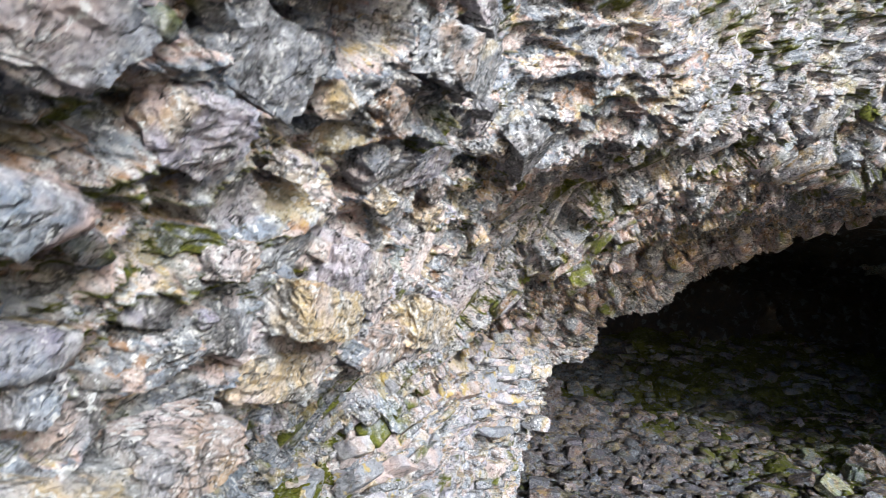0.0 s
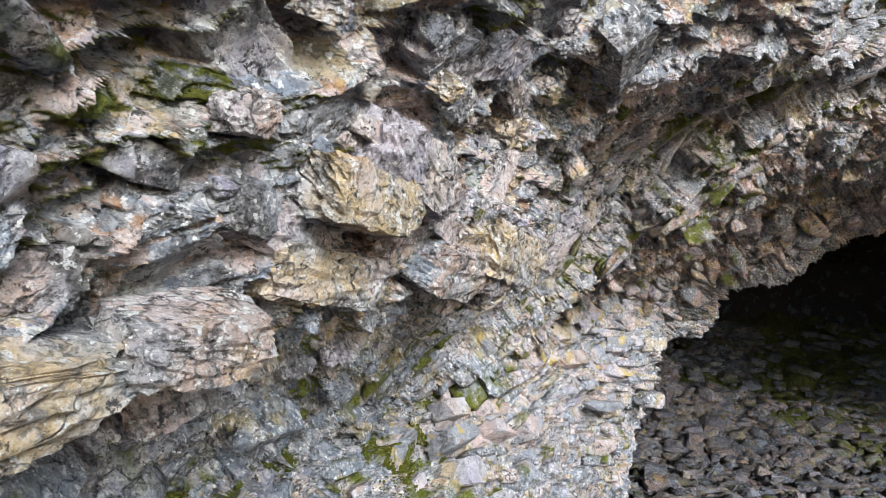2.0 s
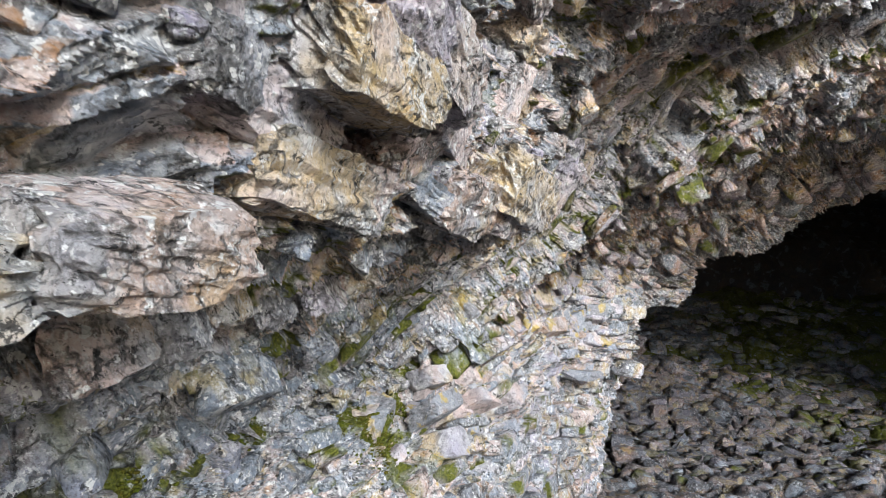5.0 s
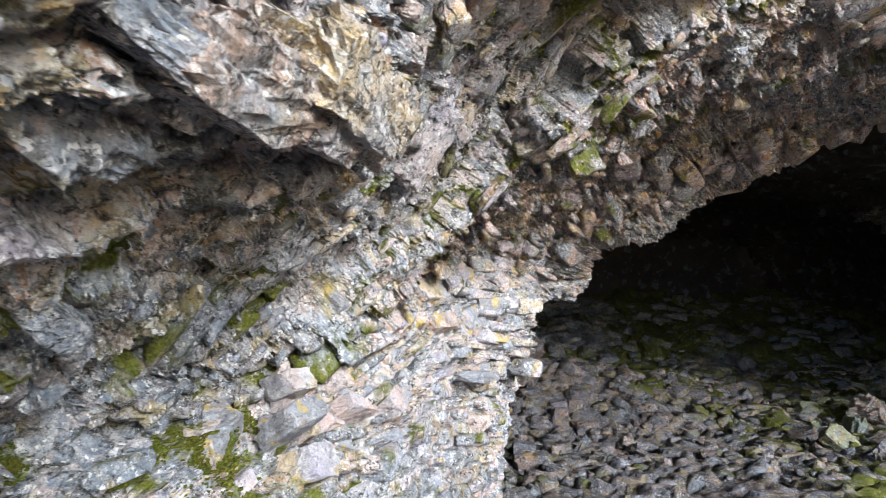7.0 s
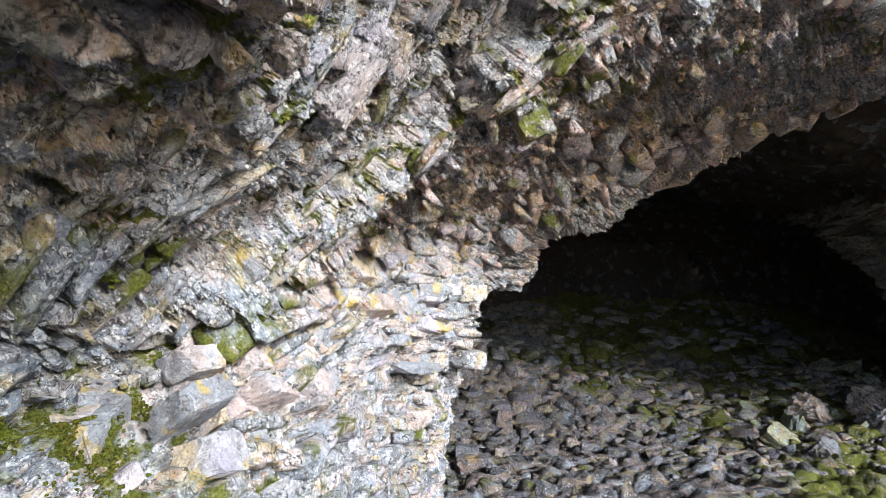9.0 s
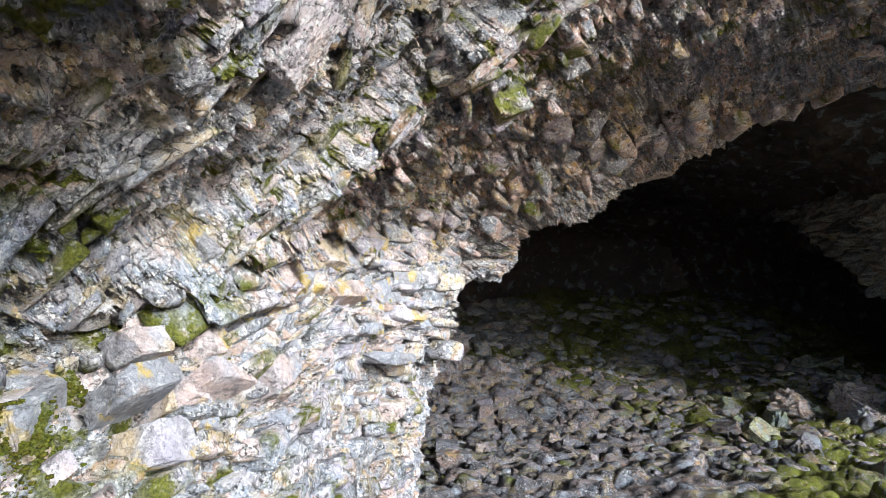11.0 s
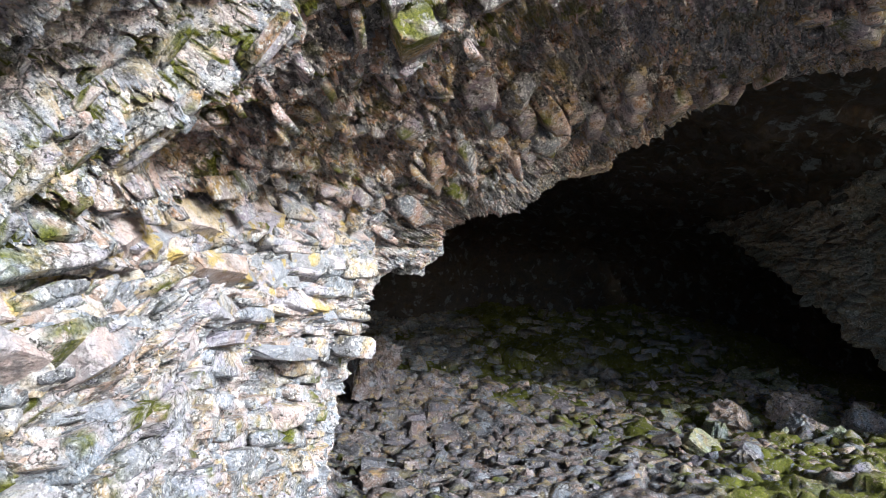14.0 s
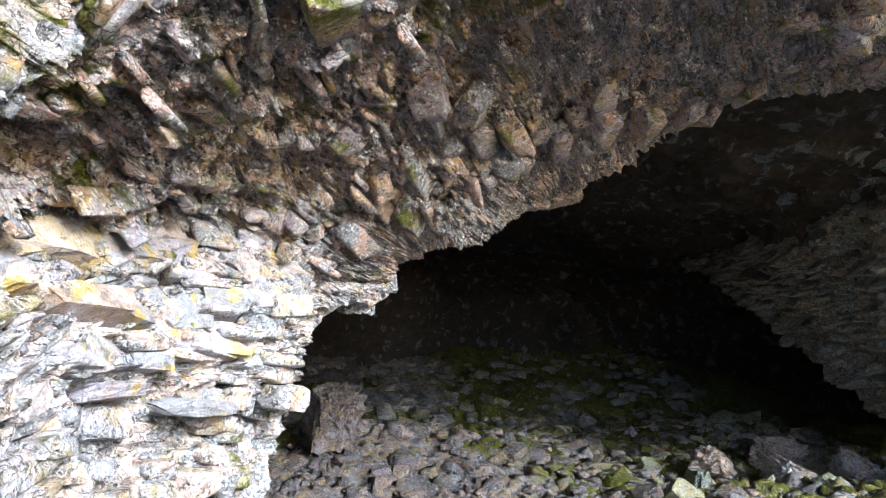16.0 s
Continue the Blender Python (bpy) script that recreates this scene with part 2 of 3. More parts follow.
# ---- the rock wall and roof, section by section ----
ROWS = ("foot", "bench", "shelf", "hollow", "under", "nose", "face", "brow", "crest", "roof", "eave", "far")
sections = []


def section(y, **at):
    """One cross section at y: x and z of each row, or x, y, z."""
    if "eave" not in at:
        at["eave"] = (at["roof"][0] * 0.72 + at["far"][0] * 0.28, at["roof"][1] * 0.72 + at["far"][1] * 0.28)
    sections.append([(at[r][0], y, at[r][1]) if len(at[r]) == 2 else at[r] for r in ROWS])


section(-4, foot=(-1.6, 1.2), bench=(-1.9, 1.5), shelf=(-2.0, 1.8), hollow=(-2.0, 2.0), under=(-1.9, 2.2), nose=(-1.9, 2.4), face=(-1.9, 2.7), brow=(-1.9, 3.0), crest=(-2.0, 3.4), roof=(-2.5, 3.9), far=(-5, 4.2))
section(-1.2, foot=(-1.1, 0.3), bench=(-1.4, 0.6), shelf=(-1.5, 0.8), hollow=(-1.45, 1.0), under=(-1.3, 1.15), nose=(-1.2, 1.3), face=(-1.15, 1.7), brow=(-1.1, 2.1), crest=(-1.0, 2.8), roof=(-1.2, 3.6), far=(-4, 4.2))
section(0.3, foot=(-0.9, -0.1), bench=(-1.15, 0.3), shelf=(-1.3, 0.6), hollow=(-1.25, 0.85), under=(-1.0, 1.0), nose=(-0.92, 1.12), face=(-0.88, 1.5), brow=(-0.8, 1.9), crest=(-0.5, 2.7), roof=(-0.7, 3.5), far=(-3, 4.2))
section(1.3, foot=(-0.8, -0.5), bench=(-1.05, 0.1), shelf=(-1.2, 0.5), hollow=(-1.15, 0.8), under=(-0.92, 0.97), nose=(-0.78, 1.08), face=(-0.68, 1.5), brow=(-0.52, 1.85), crest=(-0.15, 2.6), roof=(-0.4, 3.5), far=(-3, 4.2))
section(2.2, foot=(-0.9, -0.9), bench=(-1.2, -0.2), shelf=(-1.35, 0.25), hollow=(-1.25, 0.6), under=(-0.92, 0.9), nose=(-0.55, 1.1), face=(-0.45, 1.42), brow=(-0.34, 1.75), crest=(0.05, 2.5), roof=(-0.1, 3.5), far=(-3, 4.2))
section(2.9, foot=(-0.9, -1.05), bench=(-1.2, -0.4), shelf=(-1.35, 0.15), hollow=(-1.15, 0.6), under=(-0.86, 0.88), nose=(-0.45, 1.14), face=(-0.32, 1.38), brow=(-0.17, 1.8), crest=(0.2, 2.35), roof=(0.35, 3.4), far=(-2, 4.2))
section(3.7, foot=(-0.8, -1.3), bench=(-1.15, -0.45), shelf=(-1.35, 0.05), hollow=(-1.28, 0.35), under=(-0.85, 0.78), nose=(-0.3, 1.13), face=(-0.12, 1.36), brow=(0.05, 1.75), crest=(0.35, 2.1), roof=(1.2, 2.6), far=(0.5, 4.2))
section(4.6, foot=(-0.6, -1.5), bench=(-0.95, -0.4), shelf=(-1.15, 0.1), hollow=(-1.02, 0.46), under=(-0.72, 0.82), nose=(-0.33, 1.14), face=(-0.05, 1.42), brow=(0.14, 1.8), crest=(0.6, 2.13), roof=(1.45, 2.42), far=(2.2, 4.0))
section(5.4, foot=(-0.3, -1.6), bench=(-0.66, -0.2), shelf=(-1.05, 0.02), hollow=(-0.95, 0.33), under=(-0.62, 0.6), nose=(-0.2, 1.03), face=(0.2, 1.42), brow=(0.5, 1.8), crest=(1.02, 2.2), roof=(2.0, 2.55), far=(3.6, 3.7))
section(6.2, foot=(-0.05, -1.75), bench=(-0.3, -0.38), shelf=(-0.62, 0.12), hollow=(-0.55, 0.42), under=(-0.32, 0.66), nose=(0.15, 0.98), face=(0.65, 1.48), brow=(1.05, 1.68), crest=(1.5, 2.0), roof=(2.8, 2.5), far=(6, 3.3))
section(7.0, foot=(0.1, -1.85), bench=(-0.08, -0.2), shelf=(-0.3, 0.2), hollow=(-0.36, 0.46), under=(-0.14, 0.73), nose=(0.36, 1.06), face=(0.76, 1.3), brow=(1.25, 1.58), crest=(2.0, 2.0), roof=(3.5, 2.42), far=(8.5, 3.0))
section(7.8, foot=(0.25, -2.0), bench=(0.06, -0.26), shelf=(0.0, 0.12), hollow=(-0.12, 0.55), under=(0.1, 0.82), nose=(0.6, 1.1), face=(1.1, 1.36), brow=(1.5, 1.62), crest=(2.6, 2.15), roof=(4.2, 2.42), far=(9.5, 2.8))
section(8.6, foot=(0.4, -2.1), bench=(0.48, -0.4), shelf=(0.4, 0.05), hollow=(0.24, 0.6), under=(0.5, 0.85), nose=(1.0, 1.13), face=(1.5, 1.38), brow=(1.95, 1.66), crest=(3.0, 2.18), roof=(5.1, 2.45), far=(10, 2.65))
section(9.5, foot=(0.72, 9.5, -2.3), bench=(1.05, 9.6, -0.55), shelf=(1.22, 9.7, -0.05), hollow=(1.55, 9.9, 0.27), under=(1.95, 10.2, 0.36), nose=(2.1, 10.4, 0.64), face=(2.5, 10.9, 0.9), brow=(3.05, 11.0, 1.0), crest=(3.8, 11.5, 1.4), roof=(4.8, 12.0, 1.95), eave=(5.7, 10.9, 2.68), far=(10.5, 10.4, 3.1))
section(10.3, foot=(0.1, 10.2, -2.4), bench=(0.3, 10.4, -0.4), shelf=(0.4, 10.5, 0.4), hollow=(0.7, 10.7, 0.85), under=(1.1, 11.0, 1.0), nose=(1.3, 11.2, 1.35), face=(1.8, 11.7, 1.7), brow=(2.4, 11.9, 1.85), crest=(3.4, 12.4, 2.2), roof=(4.8, 12.9, 2.7), eave=(6.0, 11.8, 3.2), far=(10.5, 11.4, 3.6))
section(11.0, foot=(-3, 12, -2.6), bench=(-3, 12, -0.4), shelf=(-3, 12, 0.8), hollow=(-2.4, 12, 1.6), under=(-1.5, 12.4, 2.2), nose=(-0.5, 12.6, 2.8), face=(0.8, 12.8, 3.2), brow=(2.0, 13.2, 3.4), crest=(3.4, 13.8, 3.6), roof=(5.2, 14.2, 3.8), eave=(7, 13.6, 3.9), far=(10.5, 13, 4.0))

ALONG = (12, 12, 40, 150, 120, 112, 112, 92, 82, 70, 70, 70, 92, 30, 10)
UP = (36, 40, 40, 50, 60, 56, 64, 90, 80, 44, 36)


def cobbled(p, size, seed, soft=0.4):
    """Relief of rounded blocks that stand out by different amounts, with joints between them; and the block's random number."""
    f1, f2, rnd, off = cells(p / np.array(size), seed)
    k = np.clip((f2 - f1) / soft, 0, 1)
    k = k * k * (3 - 2 * k)
    tilt = np.stack([np.modf(rnd * 17.3)[0], np.modf(rnd * 31.7)[0], np.modf(rnd * 53.9)[0]], 1) - 0.5
    return k * (0.35 + rnd + (off * tilt).sum(1) * 0.9) - 0.5, rnd


def broken(p, size, seed, joint):
    """Relief of angular blocks, each at its own height and slant, falling steeply into the joints between them; and the block's random number."""
    f1, f2, rnd, off = cells(p / np.array(size), seed)
    tilt = np.stack([np.modf(rnd * 17.3)[0], np.modf(rnd * 31.7)[0], np.modf(rnd * 53.9)[0]], 1) - 0.5
    k = np.sqrt(np.clip((f2 - f1) / joint, 0, 1))
    return k * (0.7 + (rnd - 0.5) * 1.5 + (off * tilt).sum(1) * 1.5) - 0.55, rnd


def ridged(p, octaves, seed):
    out, amp = 0, 1.0
    for o in range(octaves):
        out = out + amp * (1 - 2 * np.abs(value_noise(p * 2.1 ** o + 3.3 * o, seed + o)))
        amp *= 0.55
    return out


def bedded(p):
    """Places measured along the beds of the rock: they climb with the walk near by, and climb across it round the brow."""
    x, y, z = p[:, 0], p[:, 1], p[:, 2]
    near_rise = 0.38 * np.clip(y, 0, 4.2)
    t = np.clip((y - 4.0) / 1.4, 0, 1)
    brow_rise = 0.6 * x * t * t * np.clip((z - 0.5) / 0.4, 0, 1)
    return np.stack([x, y, z - near_rise - brow_rise], 1)


def strata_relief(p, bold):
    """How far broken, layered lava stands out at each point; bold turns the thin beds into chunky knobs where it is 1."""
    warp = np.stack([fbm(p * 1.6, 3, 11), fbm(p * 1.6, 3, 23), fbm(p * 1.6, 3, 37)], 1)
    frill = np.stack([fbm(p * 9.0, 3, 41), fbm(p * 9.0, 3, 43), fbm(p * 9.0, 3, 47)], 1)
    q = p + warp * np.array([0.08, 0.08, 0.035]) + frill * np.array([0.02, 0.02, 0.010])
    big, tone = broken(q, (0.36, 0.40, 0.18), 5, 0.26)
    mid, tone2 = broken(q + warp * 0.03, (0.16, 0.19, 0.085), 61, 0.28)
    small, tone3 = broken(q, (0.065, 0.075, 0.04), 83, 0.36)
    plates = np.stack([q[:, 0], q[:, 1], q[:, 2] - 0.3 * q[:, 0] - 0.45 * q[:, 1]], 1)
    knob, _ = broken(plates, (0.5, 0.45, 0.26), 211, 0.3)
    lump, _ = broken(plates, (0.2, 0.22, 0.11), 241, 0.35)
    # each bed juts out at its foot and falls back above the next one
    course = q[:, 2] / 0.2 + 0.5 * warp[:, 0]
    bed = np.floor(course)
    jut = np.clip((course - bed) / 0.22, 0, 1) * (1 - (course - bed)) * (0.4 + 0.9 * hashed(bed, np.floor(q[:, 1] / 0.5 + warp[:, 1]), np.zeros(len(bed)), 95))
    rough = fbm(p * 30.0, 3, 131)
    pock = ridged(p * np.array([22.0, 20.0, 30.0]), 3, 191)
    d = 0.11 * big + 0.05 * mid + 0.02 * small + 0.10 * (jut - 0.3) + 0.005 * pock + 0.006 * rough
    d = d + bold * (0.17 * knob + 0.10 * lump - 0.09 * big + 0.012 * small - 0.07 * (jut - 0.3) + 0.012 * pock)
    d = d + np.clip((p[:, 1] - 3.5) / 2, 0, 1) * (0.02 * mid + 0.018 * small + 0.008 * pock + 0.008 * rough)
    # last value: raised spots to paint paler, as light would pick them out
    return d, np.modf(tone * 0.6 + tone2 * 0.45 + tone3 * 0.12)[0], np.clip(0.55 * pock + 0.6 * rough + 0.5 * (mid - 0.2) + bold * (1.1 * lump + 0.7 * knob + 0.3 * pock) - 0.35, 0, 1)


g = np.array(sections, dtype=float)
g = smooth_rows(g, ALONG)
g = np.swapaxes(smooth_rows(np.swapaxes(g, 0, 1), UP), 0, 1)
nrm = -grid_normals(g)
shape = g.shape[:2]
flat, fn = g.reshape(-1, 3), nrm.reshape(-1, 3)
wob2 = fbm(flat * 5.0, 4, 79)
rowpos = np.repeat(np.arange(len(UP)), UP)
rowpos = np.concatenate([rowpos, [len(UP) - 1]]) + 0.0
steps = np.concatenate([np.arange(n) / n for n in UP] + [[1.0]])
row = np.broadcast_to(rowpos + steps, shape).reshape(-1)


def step(v):
    v = np.clip(v, 0, 1)
    return v * v * (3 - 2 * v)


# a proud rib along the brow, a jutting ledge nearer by, and a groove over the slabs
rib_y = np.interp(row, (3, 4, 5, 6, 7, 8, 9), (5.2, 5.75, 6.15, 6.2, 6.0, 5.9, 5.9)) + 0.12 * wob2
ahead = rib_y - flat[:, 1]
rib = step(ahead / 0.10) * np.exp(-np.clip(ahead, 0, 9) / 0.6) * step((row - 3.2) / 0.5) * step((9.5 - row) / 0.8)
edge = 4.0 + 0.25 * wob2 + np.interp(flat[:, 1], (0, 1.5, 3.5), (0.1, 0.0, 0.1))
ledge = step((row - edge) / 0.12) * np.exp(-np.clip(row - edge, 0, 9) / 1.1) * step((4.6 - flat[:, 1]) / 0.5)
groove = np.exp(-((row - 4.15 + 0.15 * wob2) / 0.22) ** 2) * step((flat[:, 1] - 5.6) / 0.5) * step((8.6 - flat[:, 1]) / 0.8)
shelf2 = np.exp(-((row - 6.3 + 0.25 * wob2) / 0.16) ** 2) * step((4.2 - flat[:, 1]) / 0.5)
slabs = step((row - 0.9) / 0.3) * step((4.0 - row) / 0.3) * step((flat[:, 1] - 5.5) / 0.5) * step((9.5 - flat[:, 1]) / 0.3)
flat = flat + fn * (0.34 * rib + 0.07 * ledge - 0.16 * groove - 0.05 * shelf2 - 0.22 * slabs)[:, None]
bold = np.clip((flat[:, 0] - 0.8) / 1.5, 0, 1) * np.clip((flat[:, 1] - 4.5) / 2, 0, 1)
# round the brow the beds stand up and run with the rib
upright = step((flat[:, 1] - 4.1) / 0.7) * step((rib_y + 0.5 - flat[:, 1]) / 0.5) * step((row - 3.7) / 0.6)
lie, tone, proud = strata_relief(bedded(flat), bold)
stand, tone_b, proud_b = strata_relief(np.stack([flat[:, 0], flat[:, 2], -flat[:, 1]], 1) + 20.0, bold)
at_edge = np.clip(np.abs(np.arange(shape[0]) - sum(ALONG[:13])) / 22.0, 0, 1)
taper = np.repeat(0.12 + 0.88 * at_edge, shape[1])
moved = flat + fn * taper[:, None] * (lie * (1 - upright) + stand * upright)[:, None]
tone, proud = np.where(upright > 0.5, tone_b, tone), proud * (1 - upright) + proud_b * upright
wob = fbm(flat * 1.3, 3, 71)


def band(v, a, b, soft):
    return np.clip((v - a) / soft, 0, 1) * np.clip((b - v) / soft, 0, 1)


ypos = flat[:, 1]
brown = 0.95 * band(row + wob, 6.4, 9.6, 0.5) * np.clip((ypos - 3.6) / 0.5, 0, 1) * np.clip((5.6 - ypos) / 0.5, 0, 1) + band(row + wob * 0.4, 4.2, 13, 0.5) * np.clip((ypos - rib_y) / 0.12, 0, 1) * np.interp(flat[:, 0], (1.8, 3.5), (1.0, 0.45))
blue = band(row + wob * 0.4, 1.6, 4.3, 0.5) * np.clip((6.2 - ypos) / 0.8, 0, 1)
pale = np.maximum(0.5 * band(row + wob * 0.4, 0.2, 4.0, 0.5) * np.clip((ypos - 5.2) / 0.8, 0, 1), np.clip(1.2 * np.exp(-((ahead - 0.3) / 0.3) ** 2) * step((row - 3.8) / 0.5) + 0.3 * wob, 0, 1) * (ahead > 0))
pale = np.maximum(pale, 0.8 * upright * (ahead > 0))
up = grid_normals(moved.reshape(*shape, 3)).reshape(-1, 3) * -1
moss = np.clip((fbm(flat * 2.4, 4, 301) + up[:, 2] * 0.9 - 0.75) * 5, 0, 1) * np.clip((9.0 - ypos) / 2, 0, 1)
GREEN, OLIVE = "bright green moss cushion growing on the rock ledge", "olive brown moss clump in a crack of the rock"
MOSS_SPOTS = (
        (4.95, "bench", "shelf", 22, 18, 420, 0.06, GREEN), (5.35, "bench", "shelf", 14, 16, 240, 0.06, GREEN), (4.6, "bench", "hollow", 12, 10, 100, 0.06, GREEN),
        (5.7, "shelf", "hollow", 8, 6, 60, 0.05, OLIVE), (6.0, "bench", "shelf", 10, 10, 60, 0.05, OLIVE), (6.4, "bench", "hollow", 8, 8, 50, 0.05, OLIVE),
        (4.55, "brow", "brow", 5, 10, 120, 0.045, OLIVE), (4.35, "face", "brow", 4, 12, 90, 0.04, OLIVE), (5.6, "brow", "crest", 12, 5, 110, 0.05, OLIVE))
MOSS_SPOTS += (
        (6.1, "brow", "brow", 14, 4, 130, 0.05, OLIVE), (5.3, "brow", "crest", 10, 6, 60, 0.045, OLIVE), (3.3, "shelf", "hollow", 10, 8, 110, 0.05, GREEN),
        (2.7, "shelf", "hollow", 9, 8, 100, 0.05, GREEN), (3.9, "shelf", "hollow", 10, 8, 110, 0.05, OLIVE), (2.4, "nose", "face", 5, 5, 45, 0.03, OLIVE),
        (2.0, "face", "brow", 6, 5, 45, 0.03, OLIVE), (3.0, "brow", "brow", 6, 6, 60, 0.035, OLIVE), (7.2, "under", "nose", 8, 4, 50, 0.05, OLIVE),
        (8.4, "under", "nose", 7, 4, 50, 0.06, OLIVE), (7.6, "shelf", "hollow", 8, 5, 40, 0.05, OLIVE), (4.9, "hollow", "under", 7, 5, 60, 0.045, OLIVE))
middle_y = np.array([sec[5][1] for sec in sections])
spans = np.concatenate([[0], np.cumsum(ALONG)])
heights = np.concatenate([[0], np.cumsum(UP)])
ROW = {r: i for i, r in enumerate(ROWS)}
uu, vv_ = np.meshgrid(np.arange(shape[0]), np.arange(shape[1]), indexing="ij")
for y, low, high, sy, sr, tufts, size, label in MOSS_SPOTS:
    du = (uu - np.interp(y, middle_y, spans)) / (sy * 1.1)
    dv = (vv_ - (heights[ROW[low]] + heights[ROW[high]]) / 2) / (sr * 1.1)
    moss = np.maximum(moss, np.clip((1.3 - np.hypot(du, dv).reshape(-1) + 0.9 * wob2) * 1.5, 0, 1))
moss = np.maximum(moss, np.clip((wob2 + 0.5 * wob - 0.45) * 3, 0, 1) * band(row, 0.8, 3.9, 0.5) * step((ypos - 1.2) / 0.5) * step((6.6 - ypos) / 0.6))
moss = np.maximum(moss, np.clip(np.exp(-((ahead + 0.06) / 0.05) ** 2) * 1.6 * step((row - 5.6) / 0.4) * step((8.6 - row) / 0.5) + 0.7 * wob2 - 0.35, 0, 1))
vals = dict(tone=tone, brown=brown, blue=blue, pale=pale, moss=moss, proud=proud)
cut = sum(UP[:8])
gg = moved.reshape(*shape, 3)
pick = {k: v.reshape(shape) for k, v in vals.items()}
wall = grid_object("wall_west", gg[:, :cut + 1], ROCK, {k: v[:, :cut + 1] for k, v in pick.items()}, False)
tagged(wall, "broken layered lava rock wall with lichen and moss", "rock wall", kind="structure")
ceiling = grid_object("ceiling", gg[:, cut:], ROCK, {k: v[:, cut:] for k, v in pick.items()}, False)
tagged(ceiling, "rough brown lava rock roof over the cave mouth", "ceiling", kind="structure")

# ---- the cave behind the mouth ----
vault_rows = []
for y, lift, wide in ((9.0, 0.6, 5.0), (12, 0.6, 2.5), (15, 0.3, 0.0), (18, 0.0, 0.0), (21, -0.2, 0.2), (24, -0.4, 0.3), (27, -0.6, -0.4), (29.5, -1.2, -2.5)):
    vault_rows.append([(x + (wide if x > 6 else -wide), y + s, z + (lift if z > 1 else 0)) for x, s, z in (
        (-4, 0, -4.5), (-3.4, 0, -1.5), (-2.4, 0, 0.8), (0.5, 0, 2.4), (4.5, 0, 3.2), (8.5, 0, 2.9), (12.0, 0, 2.2), (14.6, 0, 1.0), (16.2, 0, -0.8), (17.0, 0, -2.6), (17.5, 0, -4.8))])
v = smooth_rows(np.array(vault_rows), (14, 22, 24, 24, 22, 18, 12))
v = np.swapaxes(smooth_rows(np.swapaxes(v, 0, 1), (12, 14, 16, 18, 18, 20, 18, 18, 16, 14)), 0, 1)
vn = -grid_normals(v)
vf, _, _ = blocks(v.reshape(-1, 3), (1.6, 2.2, 0.6), 401)
vm, vt, _ = blocks(v.reshape(-1, 3), (0.6, 0.8, 0.25), 431)
vv = v.reshape(-1, 3) + vn.reshape(-1, 3) * (0.22 * vf + 0.10 * vm)[:, None]
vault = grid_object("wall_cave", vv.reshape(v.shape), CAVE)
tagged(vault, "lava tube wall coloured near-black for the unlit cave", "cave wall", kind="structure")
lean = []
for y, z in ((13.5, -3.6), (15.2, -2.8), (16.8, -1.75), (18.2, -0.9), (19.6, -0.05), (21.8, 1.1), (24.5, 2.0), (27.5, 2.6)):
    lean.append([(16.0, y + 0.8, z + 0.5), (14.3, y + 0.3, z + 0.1), (13.5, y, z), (13.2, y, z + 0.35), (13.0, y, z * 0.75 + 1.2), (12.7, y, z * 0.4 + 1.9), (11.8, y, 3.0), (9.8, y, 4.4)])
w = smooth_rows(np.array(lean), (40, 40, 40, 40, 44, 44, 30))
w = np.swapaxes(smooth_rows(np.swapaxes(w, 0, 1), (10, 12, 12, 26, 34, 30, 20)), 0, 1)
wn_ = -grid_normals(w)
wf, _ = cobbled(w.reshape(-1, 3), (1.3, 1.5, 0.7), 461, 0.3)
wm, _ = cobbled(w.reshape(-1, 3), (0.4, 0.5, 0.22), 471, 0.3)
w = w + wn_ * (0.3 * wf + 0.2 * wm + 0.15 * ridged(w.reshape(-1, 3) * np.array([2.0, 1.2, 3.0]), 4, 481)).reshape(w.shape[0], w.shape[1], 1) * np.clip(0.15 + np.arange(w.shape[1]) / 45.0, 0, 1)[None, :, None]
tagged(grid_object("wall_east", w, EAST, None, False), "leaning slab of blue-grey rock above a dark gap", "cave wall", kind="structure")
end = []
for x in np.linspace(-8, 18, 40):
    end.append([(x, 29.5 + 0.8 * math.sin(x), z) for z in np.linspace(-5, 4.5, 24)])
e = np.array(end)
ef, et, _ = blocks(e.reshape(-1, 3), (1.4, 1.4, 0.7), 451)
e = e + np.array([0, -1, 0]) * (0.4 * ef).reshape(e.shape[0], e.shape[1], 1)
tagged(grid_object("wall_end", e, CAVE), "rock at the end of the cave chamber, coloured near-black for shade", "cave wall", kind="structure")


